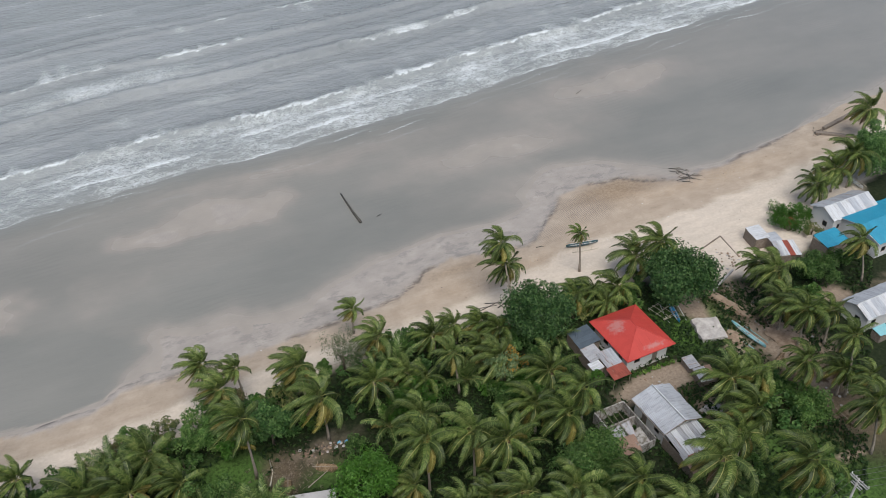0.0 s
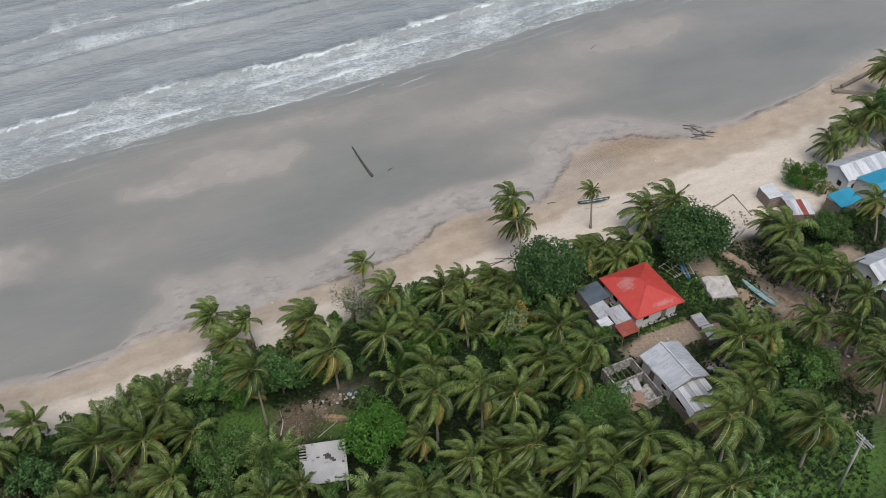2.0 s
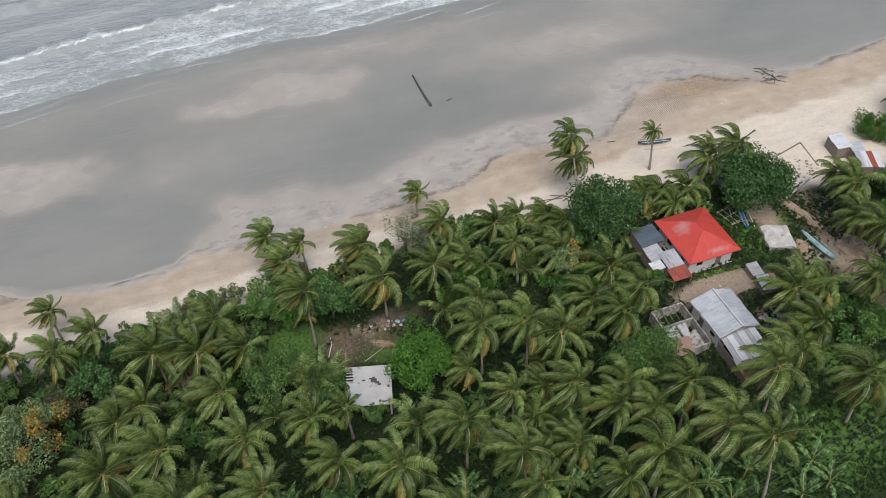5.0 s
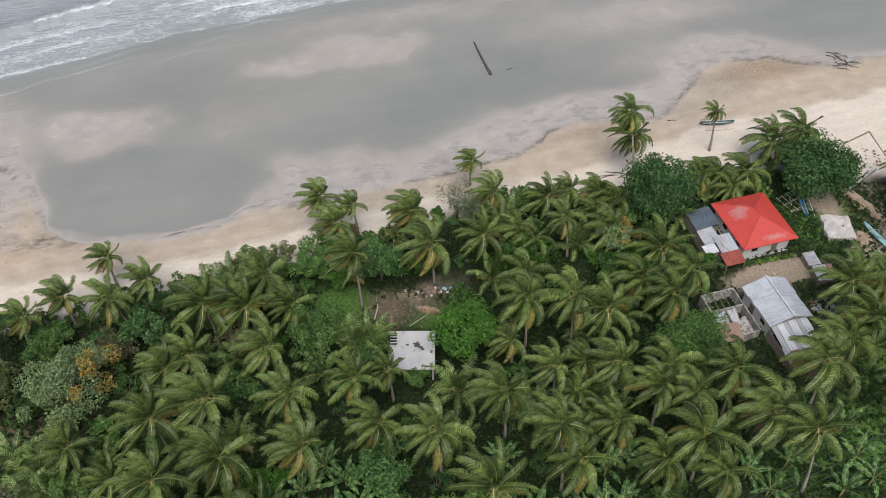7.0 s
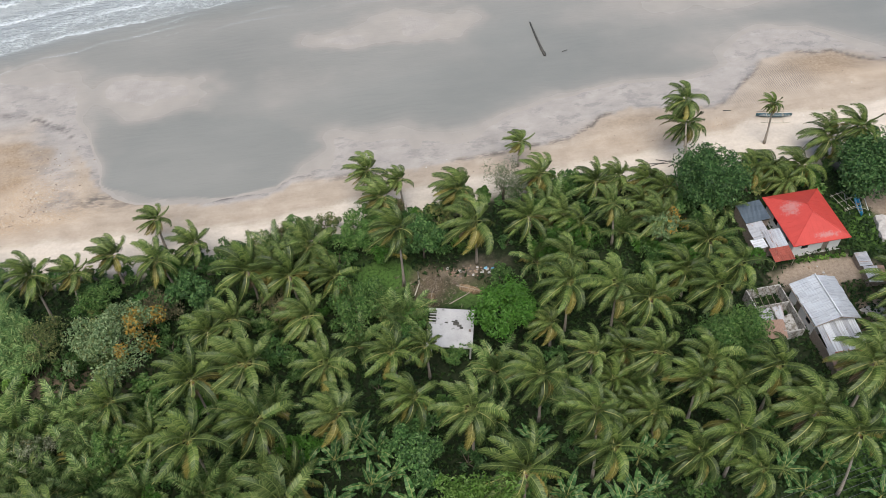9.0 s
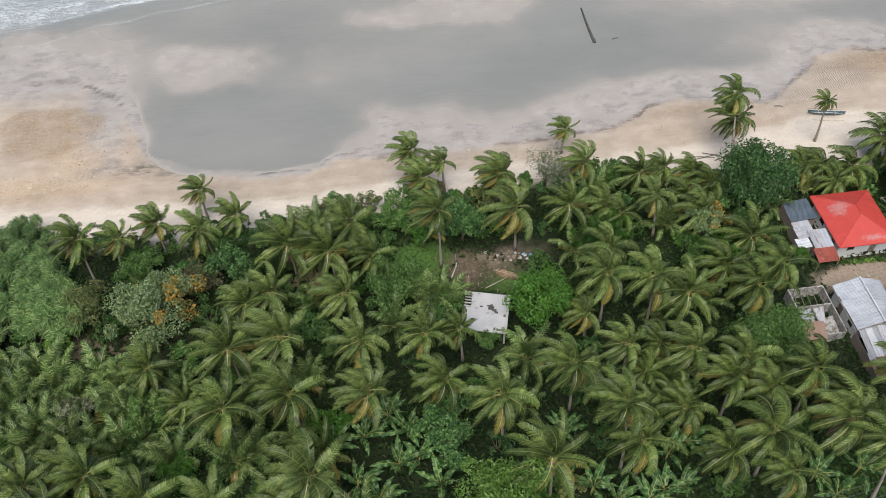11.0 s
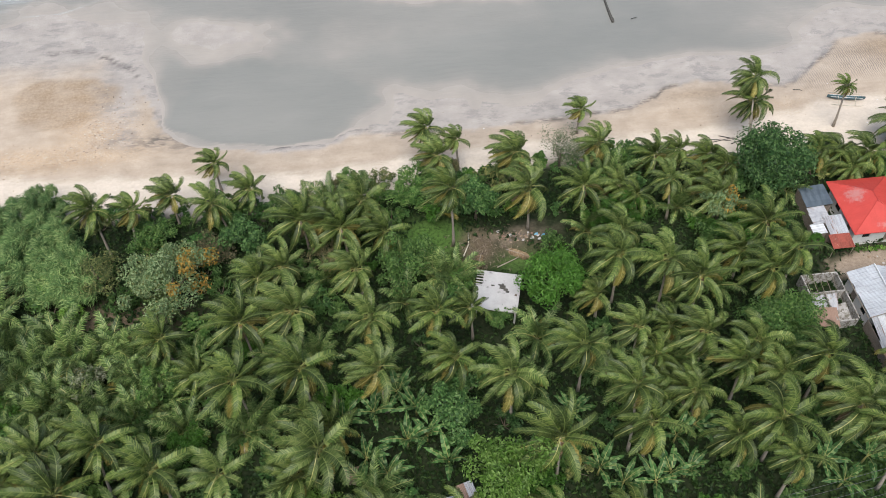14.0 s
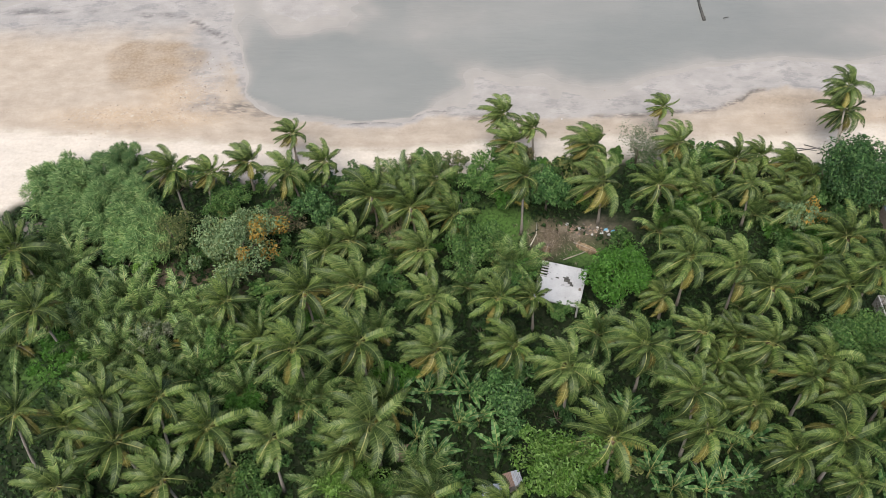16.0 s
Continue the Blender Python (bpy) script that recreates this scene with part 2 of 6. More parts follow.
mud = smooth(-0.9, -0.35, d_water) * smooth(0.45, 0.0, d_water) * np.clip(0.65 + 0.9 * wobble(GX, GY, 17, 9.1) + 0.5 * wobble(GX, GY, 3.1, 3.0), 0, 1) + bell(GX, GY, -27.0, 91.3, 6.5, 1.9, 3) * np.clip(0.8 + 1.2 * wobble(GX * 0.7, GY * 1.8, 2.8, 2.2), 0, 1)
wet = smooth(-0.8, 0.9, d_dry)
soaked = np.maximum(smooth(-0.4, 0.1, d_water + 1.5 * smooth(6, -4, GX) + 0.25 * wobble(GX, GY, 3, 7.7)), 0.12 * smooth(-3.6, -0.8, d_water + 0.8 * wobble(GX, GY, 5, 7.7)))
soft = smooth(-30, -34, GX)
soaked = soaked * (1 - soft) + soft * np.maximum(smooth(-41, -33, GX + 0.2 * (GY - 97) + 1.6 * wobble(GX, GY, 6, 2)) * smooth(89, 91.5, GY + 0.6 * wobble(GX, GY, 4, 1)), smooth(104, 112, GY + 1.5 * wobble(GX, GY, 9, 3)))
brown = smooth(0.35, 0.62, bell(GX, GY, -42.5, 100.8, 8.0, 6.2, 3) * (1.0 + 0.32 * wobble(GX, GY, 8, 6))) * (0.72 + 0.3 * wobble(GX, GY, 4, 6)) + 0.85 * bell(GX, GY, 84, 98.5, 9, 3.2, 4) + 0.6 * bell(GX, GY, 50, 91.8, 8, 1.2)
pebble = np.maximum.reduce([bell(GX, GY, -37, 93, 6, 5), bell(GX, GY, -42, 89.4, 13, 2.6, 3), 0.55 * bell(GX, GY, 100, 94.5, 16, 2.5), 0.4 * bell(GX, GY, 55, 88, 14, 2)])

GROUND, t, b = material("ground_surface", 0.95, 0, 0.2)
n1, n2, n3 = noise_tex(t, 0.35, 5), noise_tex(t, 2.2, 5, 0.65), noise_tex(t, 14, 4, 0.7)
# grove soil: the deep shade under the palms is put into its colour
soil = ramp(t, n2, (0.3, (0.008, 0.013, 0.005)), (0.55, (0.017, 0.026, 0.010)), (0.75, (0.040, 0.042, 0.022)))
green = ramp(t, n2, (0.3, (0.040, 0.090, 0.018)), (0.6, (0.080, 0.150, 0.032)), (0.8, (0.13, 0.19, 0.055)))
straw = ramp(t, n3, (0.3, (0.075, 0.055, 0.038)), (0.55, (0.165, 0.125, 0.085)), (0.75, (0.36, 0.30, 0.22)))
dry = ramp(t, calc(t, "ADD", calc(t, "MULTIPLY", n2, 0.6), calc(t, "MULTIPLY", n3, 0.4)), (0.3, (0.475, 0.41, 0.338)), (0.7, (0.60, 0.535, 0.455)))
damp = ramp(t, calc(t, "ADD", calc(t, "MULTIPLY", n1, 0.5), calc(t, "ADD", calc(t, "MULTIPLY", n2, 0.3), calc(t, "MULTIPLY", n3, 0.2))), (0.3, (0.325, 0.266, 0.206)), (0.7, (0.45, 0.378, 0.300)))
sodden = ramp(t, n1, (0.3, (0.305, 0.280, 0.254)), (0.7, (0.375, 0.342, 0.310)))
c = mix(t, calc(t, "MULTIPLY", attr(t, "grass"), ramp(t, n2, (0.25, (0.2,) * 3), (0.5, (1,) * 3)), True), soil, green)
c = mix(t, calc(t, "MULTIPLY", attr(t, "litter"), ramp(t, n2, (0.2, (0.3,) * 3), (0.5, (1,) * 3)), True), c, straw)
s = mix(t, attr(t, "wet"), dry, damp)
s = mix(t, attr(t, "soaked"), s, sodden)
s = mix(t, attr(t, "brown"), s, ramp(t, n2, (0.3, (0.22, 0.16, 0.105)), (0.7, (0.33, 0.255, 0.18))))
peb = calc(t, "MULTIPLY", attr(t, "pebble"), ramp(t, noise_tex(t, 3.0, 6, 0.8, (1, 2.2, 1)), (0.44, (0,) * 3), (0.56, (1,) * 3)), True)
s = mix(t, peb, s, ramp(t, n3, (0.35, (0.20, 0.13, 0.075)), (0.5, (0.42, 0.28, 0.15)), (0.65, (0.70, 0.62, 0.52))))
rip = node(t, "TexWave", Scale=0.9, Distortion=6.0, Detail=3.0)
rip.bands_direction = "X"
rc = t.nodes.new("ShaderNodeTexCoord")
t.links.new(rc.outputs["Object"], rip.inputs["Vector"])
s = mix(t, calc(t, "MULTIPLY", attr(t, "ripple"), ramp(t, rip.outputs["Fac"], (0.45, (0,) * 3), (0.75, (0.75,) * 3))), s, (0.20, 0.175, 0.155))
streak = ramp(t, noise_tex(t, 0.45, 8, 0.7, (0.6, 1.3, 1)), (0.38, (0.86,) * 3), (0.62, (1.08,) * 3))
s = mix(t, 0.6, s, streak, "MULTIPLY")
lines = ramp(t, noise_tex(t, 0.8, 8, 0.72, (0.30, 1.2, 1)), (0.36, (0.86, 0.83, 0.80)), (0.5, (1,) * 3), (0.64, (1.07,) * 3))
s = mix(t, calc(t, "SUBTRACT", 0.35, calc(t, "MULTIPLY", attr(t, "soaked"), 0.22)), s, lines, "MULTIPLY")
speck = ramp(t, noise_tex(t, 5.0, 3, 0.6), (0.67, (0,) * 3), (0.71, (0.5,) * 3))
s = mix(t, calc(t, "MULTIPLY", speck, ramp(t, noise_tex(t, 0.25, 4, 0.6, (0.3, 1.6, 1)), (0.45, (0,) * 3), (0.6, (1,) * 3))), s, (0.20, 0.15, 0.10))
weed = calc(t, "MULTIPLY", calc(t, "MULTIPLY", attr(t, "wet"), 0.6), ramp(t, noise_tex(t, 1.6, 8, 0.75, (0.5, 1.6, 1)), (0.62, (0,) * 3), (0.70, (1,) * 3)), True)
s = mix(t, weed, s, (0.20, 0.15, 0.11))
runnel = calc(t, "MULTIPLY", attr(t, "shoal"), ramp(t, noise_tex(t, 0.28, 9, 0.72, (0.8, 1.5, 1)), (0.52, (0,) * 3), (0.60, (0.55,) * 3), (0.68, (0.1,) * 3)), True)
s = mix(t, runnel, s, (0.18, 0.172, 0.165))
s = mix(t, calc(t, "MULTIPLY", attr(t, "mud"), ramp(t, noise_tex(t, 1.1, 8, 0.75, (0.55, 1.5, 1)), (0.40, (0.05,) * 3), (0.54, (0.9,) * 3))), s, (0.10, 0.090, 0.084))
s = mix(t, calc(t, "MULTIPLY", attr(t, "wrack"), ramp(t, n3, (0.45, (0,) * 3), (0.6, (0.7,) * 3))), s, (0.17, 0.125, 0.09))
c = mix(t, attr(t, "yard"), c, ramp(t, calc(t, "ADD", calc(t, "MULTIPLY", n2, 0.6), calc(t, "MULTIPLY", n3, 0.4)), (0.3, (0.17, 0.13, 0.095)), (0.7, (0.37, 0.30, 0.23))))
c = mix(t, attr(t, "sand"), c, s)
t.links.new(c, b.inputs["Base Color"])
t.links.new(ramp(t, attr(t, "soaked"), (0.0, (0.95,) * 3), (1.0, (0.34,) * 3)), b.inputs["Roughness"])
bump(t, b, calc(t, "ADD", n2, calc(t, "MULTIPLY", n3, 0.35)), 0.5, 0.10)

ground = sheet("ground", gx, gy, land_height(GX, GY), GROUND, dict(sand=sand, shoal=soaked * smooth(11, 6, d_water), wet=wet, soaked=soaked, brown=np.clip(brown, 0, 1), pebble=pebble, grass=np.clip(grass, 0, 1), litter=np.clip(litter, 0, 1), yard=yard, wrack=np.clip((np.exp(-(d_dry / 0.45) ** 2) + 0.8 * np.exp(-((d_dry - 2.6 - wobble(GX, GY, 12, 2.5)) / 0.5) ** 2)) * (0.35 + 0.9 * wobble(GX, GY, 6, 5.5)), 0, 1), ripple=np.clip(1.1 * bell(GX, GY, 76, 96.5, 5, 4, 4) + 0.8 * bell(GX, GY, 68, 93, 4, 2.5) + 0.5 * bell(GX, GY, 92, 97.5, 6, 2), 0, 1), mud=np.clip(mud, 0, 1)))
tagged(ground, "pale sand beach running into grass and soil, coloured dark for shade under palms", "ground", kind="structure")

# sea
sx, sy = axis(-75, 160, 0.5, 3000), np.concatenate([np.arange(86, 236, 0.4), 236 + np.cumsum(0.5 * 1.12 ** np.arange(58))])
SX, SY = np.meshgrid(sx, sy)
u = SY - line(SURF_EDGE, SX)
u = u - 1.2 * wobble(SX, SY * 0.2, 55, 0.5) - 0.30 * wobble(SX, SY * 0.3, 9, 1.5)
bed = land_height(SX, SY)
swell = np.zeros_like(u)
foam = np.zeros_like(u)


def breaker(at, height, start, stop, back, strength):
    """A wave at this distance from the surf's edge: steep towards the beach, a thin white crest between start and stop, thinning lace behind."""
    global swell, foam
    v = u - at - 1.1 * wobble(SX, SX * 0, 48, at) - 0.45 * wobble(SX, SX * 0, 7, at * 2) - 0.22 * wobble(SX, SX * 0, 2.3, at * 3)
    swell = swell + 1.35 * height * np.where(v < 0, np.exp(-(v / 0.75) ** 2), np.exp(-(v / 3.2) ** 2))
    along = smooth(start - 4, start + 4, SX) * smooth(stop + 4, stop - 4, SX) * np.clip((0.95 if at < 30 else 0.72) + 0.9 * wobble(SX, SX * 0, 24, at * 1.7) + 0.3 * wobble(SX, SX * 0, 5, at), 0, 1)
    reach = back * (0.14 + 0.86 * np.clip(0.1 + 1.5 * wobble(SX, SX * 0, 19, at * 2.3) + 0.4 * wobble(SX, SX * 0, 4, at), 0, 1))
    foam = np.maximum(foam, strength * along * smooth(-0.40, -0.15, v) * smooth(0.40, 0.0, v) * np.clip(0.8 + 0.5 * wobble(SX, SX * 0, 3.1, at), 0.3, 1))
    foam = np.maximum(foam, strength * 0.62 * along * smooth(-0.3, 0.3, v) * smooth(1.0, 0.0, v / np.maximum(reach, 0.5)))


foam = np.maximum(foam, smooth(-0.2, 0.5, u) * smooth(15.0, 11.5, u) * np.clip(0.40 + 0.14 * wobble(SX * 0.6, SY * 0.7, 13, 7) + 0.12 * wobble(SX * 0.6, SY, 5, 2) + 0.10 * wobble(SX, SY, 2.2, 5), 0, 0.65))
for at, reach, seed in ((0.0, 1.6, 4.0), (4.2, 2.6, 9.0), (8.6, 3.0, 2.6)):
    v2 = u - at - 1.0 * wobble(SX, SX * 0, 38, seed) - 0.28 * wobble(SX, SX * 0, 8, seed)
    foam = np.maximum(foam, 0.86 * smooth(-0.2, 0.1, v2) * np.exp(-np.maximum(v2, 0) / reach) * smooth(15.5, 12, u) * np.clip(0.74 + 0.5 * wobble(SX, SX * 0, 31, seed) + 0.15 * wobble(SX, SX * 0, 4, seed), 0, 1))
breaker(13.2, 0.85, -300, 400, 11.0, 1.1)
breaker(32.5, 0.7, 62, 104, 13.0, 1.0)
breaker(24, 0.28, -300, 300, 1.0, 0.0)
breaker(33, 0.5, -300, 50, 2.0, 0.25)
breaker(40, 0.30, -300, 300, 1.0, 0.0)
breaker(48, 0.8, -30, 48, 17.0, 1.1)
breaker(62, 0.6, 40, 130, 6.0, 0.8)
breaker(66, 0.55, -60, 10, 1.6, 0.5)
breaker(73, 0.35, -300, 300, 1.6, 0.0)
breaker(80, 0.5, -20, 90, 1.6, 0.5)
breaker(97, 0.5, -20, 120, 1.6, 0.5)
breaker(115, 0.5, 0, 160, 1.6, 0.5)
foam = np.maximum(foam, 0.50 * smooth(33, 38, u) * smooth(48, 42, u) * smooth(45, 20, SX) * (0.8 + 0.4 * wobble(SX, SY, 15, 2)))
foam = np.maximum(foam, 0.30 * smooth(18, 22, u) * smooth(30, 25, u) * np.clip(wobble(SX, SY, 12, 3) * 1.6, 0, 1))
foam = np.maximum(foam, 0.35 * smooth(50, 60, u) * smooth(120, 70, u) * np.clip(wobble(SX, SY, 14, 4) * 1.7 - 0.5, 0, 1))
swell = swell + (0.07 * np.sin(u * 1.15 + 2.6 * wobble(SX, SY, 14, 6)) * (0.6 + 0.8 * wobble(SX, SY, 18, 2)) + 0.06 * np.sin(u * 2.3 + 3.0 * wobble(SX, SY, 8, 7)) * (0.6 + wobble(SX, SY, 11, 5))) * smooth(8, 25, u)
swell = swell + 0.02 * np.sin(u * 3.4 + 1.2 * wobble(SX, SY, 10, 6.5)) * smooth(-9, -4, u) * smooth(3, 0, u) * np.clip(0.4 + wobble(SX, SX * 0, 30, 3), 0, 1)
foam = np.maximum(foam, 0.40 * smooth(0.985, 1.0, np.sin(u * 1.9 + 1.5 * wobble(SX, SY, 12, 6.5))) * smooth(-8, -4, u) * smooth(0, -1, u) * np.clip(wobble(SX, SX * 0, 24, 3.3) * 1.5, 0, 1))
for at, seed in ((-2.2, 3.3), (-4.6, 5.1), (-7.0, 8.4)):
    v3 = u - at - 1.0 * wobble(SX, SX * 0, 19, seed)
    foam = np.maximum(foam, 0.55 * smooth(-0.35, 0.0, v3) * smooth(0.5, 0.1, v3) * np.clip(0.9 * wobble(SX, SX * 0, 23, seed) + 0.15, 0, 1))
foam = foam * (0.78 + 0.22 * smooth(-15, 12, SX))
swell = swell + (0.075 * wobble(SX * 0.45, SY, 2.6, 1.3) + 0.06 * wobble(SX * 0.5, SY, 4.4, 2.9)) * smooth(12, 22, u)
fade = smooth(240, 170, SY)
level = SEA_LEVEL + swell * np.maximum(fade, 0.25)
depth = np.clip(SEA_LEVEL - bed, -0.05, 3)
level = np.where(depth <= -0.049, SEA_LEVEL - 0.02, level)

SEA, t, b = material("sea_water", 0.12, 0, 0.5)
b.inputs["IOR"].default_value = 1.33
dep = attr(t, "depth")
murk = ramp(t, noise_tex(t, 0.06, 4, 0.6, (0.5, 1.2, 1)), (0.3, (0.178, 0.182, 0.168)), (0.7, (0.230, 0.228, 0.208)))
far = ramp(t, noise_tex(t, 0.05, 5, 0.6, (0.4, 1.6, 1)), (0.3, (0.225, 0.245, 0.252)), (0.7, (0.300, 0.320, 0.326)))
base = mix(t, attr(t, "offshore"), murk, far)
lace = node(t, "TexVoronoi", Scale=2.2)
lace.feature = "DISTANCE_TO_EDGE"
tc = t.nodes.new("ShaderNodeTexCoord")
warp = node(t, "TexNoise", Scale=0.55, Detail=6.0)
t.links.new(tc.outputs["Object"], warp.inputs["Vector"])
vm = t.nodes.new("ShaderNodeVectorMath")
vm.operation = "MULTIPLY_ADD"
t.links.new(warp.outputs["Color"], vm.inputs[0])
vm.inputs[1].default_value = (3.4, 2.2, 0)
t.links.new(tc.outputs["Object"], vm.inputs[2])
mp = t.nodes.new("ShaderNodeMapping")
mp.inputs["Scale"].default_value = (0.62, 1.35, 1)
t.links.new(vm.outputs[0], mp.inputs[0])
t.links.new(mp.outputs[0], lace.inputs["Vector"])
web = ramp(t, lace.outputs["Distance"], (0.0, (1,) * 3), (0.26, (0,) * 3))
fine = noise_tex(t, 3.6, 8, 0.78, (0.7, 1.3, 1))
fine2 = noise_tex(t, 1.1, 3, 0.6, (0.6, 1.3, 1))
cover = calc(t, "ADD", calc(t, "MULTIPLY", web, 0.30), calc(t, "ADD", calc(t, "MULTIPLY", fine, 0.50), calc(t, "MULTIPLY", fine2, 0.32)))
white = ramp(t, calc(t, "ADD", calc(t, "MULTIPLY", cover, 0.62), calc(t, "MULTIPLY", attr(t, "foam"), 0.55)), (0.51, (0,) * 3), (0.76, (0.95,) * 3))
white = calc(t, "MULTIPLY", white, calc(t, "MULTIPLY", attr(t, "foam"), 1.6, True))
shallow = ramp(t, noise_tex(t, 0.35, 5), (0.3, (0.302, 0.275, 0.243)), (0.7, (0.342, 0.310, 0.274)))
base = mix(t, ramp(t, dep, (0.0, (0,) * 3), (0.05, (0.25,) * 3), (0.12, (0.78,) * 3), (0.22, (1,) * 3)), shallow, base)
# dark sides of surface ripples, painted into the water's colour in patches
ripple_wave = node(t, "TexWave", Scale=0.33, Distortion=11.0, Detail=3.0)
ripple_wave.inputs["Detail Scale"].default_value = 0.35
ripple_wave.bands_direction = "Y"
t.links.new(tc.outputs["Object"], ripple_wave.inputs["Vector"])
ripple_shade = calc(t, "MULTIPLY", ramp(t, ripple_wave.outputs["Fac"], (0.45, (0,) * 3), (0.8, (1,) * 3)), ramp(t, noise_tex(t, 0.055, 3), (0.55, (0,) * 3), (0.70, (0.12,) * 3)))
base = mix(t, ripple_shade, base, (0.135, 0.138, 0.130))
churn = calc(t, "MULTIPLY", attr(t, "foam"), ramp(t, fine2, (0.25, (0.45,) * 3), (0.7, (1.0,) * 3)), True)
base = mix(t, churn, base, (0.375, 0.41, 0.40))
c = mix(t, white, base, (0.71, 0.755, 0.765))
t.links.new(c, b.inputs["Base Color"])
t.links.new(mix(t, white, ramp(t, dep, (0.0, (0.42,) * 3), (0.10, (0.14,) * 3)), (0.9,) * 3), b.inputs["Roughness"])
ripple = calc(t, "ADD", calc(t, "MULTIPLY", noise_tex(t, 0.9, 5, 0.6, (0.45, 1.5, 1)), calc(t, "ADD", attr(t, "offshore"), 0.14)), calc(t, "MULTIPLY", white, 0.3))
bump(t, b, ripple, 0.8, 0.6)
water = sheet("water", sx, sy, level, SEA, dict(depth=depth, foam=np.clip(foam, 0, 1.2), offshore=smooth(-4, 8, u)))
tagged(water, "shallow grey murky sea with lines of white breaking foam", "sea", kind="structure")


# a pond in the lee of the thicket
POND, t, b = material("pond_water", 0.10, 0, 0.5)
t.links.new(ramp(t, noise_tex(t, 0.6, 4), (0.3, (0.13, 0.115, 0.095)), (0.7, (0.19, 0.165, 0.14))), b.inputs["Base Color"])
_w = np.linspace(0, 2 * math.pi, 40, endpoint=False)
_r = 1 + 0.16 * np.sin(3 * _w + 1) + 0.09 * np.sin(5 * _w)
_me = bpy.data.meshes.new("pond")
_me.from_pydata(np.stack([-56.5 + 6.2 * _r * np.cos(_w), 69.2 + 1.9 * _r * np.sin(_w), np.full(40, 0.12)], 1).tolist(), [], [tuple(range(40))])
_me.materials.append(POND)
tagged(new("pond", _me), "small still muddy pond between sand and thicket", "pond", kind="structure")


# ---- building helpers ----
def mesh(name, v, f, *mats, smooth_shade=False, index=None):
    me = bpy.data.meshes.new(name)
    me.from_pydata(v if isinstance(v, list) else v.tolist(), [], f if isinstance(f, list) else f.tolist())
    for m in mats:
        me.materials.append(m)
    if smooth_shade:
        me.polygons.foreach_set("use_smooth", [True] * len(me.polygons))
    if index is not None:
        me.polygons.foreach_set("material_index", index)
    return me


def thing(name, x, y, z, label, category, group="", kind="", turn=0.0):
    ob = new(name)
    ob.empty_display_size = 0.3
    ob.matrix_world = pose(x, y, z, 0, 0, turn)
    return tagged(ob, label, category, group, kind)


def child(name, me, parent, label="", m=None):
    ob = new(name, me)
    ob.parent = parent
    if m is not None:
        ob.matrix_local = m
    if label:
        ob["label"] = label
    return ob


def tube(path, radii, sides=7, caps=True):
    """A tube along a list of points."""
    v, f = [], []
    path = [Vector(p) for p in path]
    for i, p in enumerate(path):
        d = (path[min(i + 1, len(path) - 1)] - path[max(i - 1, 0)]).normalized()
        a = d.orthogonal().normalized() if abs(d.z) < 0.99 else Vector((1, 0, 0))
        b2 = d.cross(a)
        for k in range(sides):
            w = 2 * math.pi * k / sides
            q = p + (a * math.cos(w) + b2 * math.sin(w)) * radii[i]
            v.append(tuple(q))
    for i in range(len(path) - 1):
        for k in range(sides):
            f.append((i * sides + k, i * sides + (k + 1) % sides, (i + 1) * sides + (k + 1) % sides, (i + 1) * sides + k))
    if caps:
        f.append(tuple(range(sides))[::-1])
        f.append(tuple((len(path) - 1) * sides + k for k in range(sides)))
    return v, f


def ground_z(x, y):
    return float(land_height(np.array([x]), np.array([y]))[0])


# ---- coconut palms ----
WIND = Vector((-0.90, 0.42, 0.0))


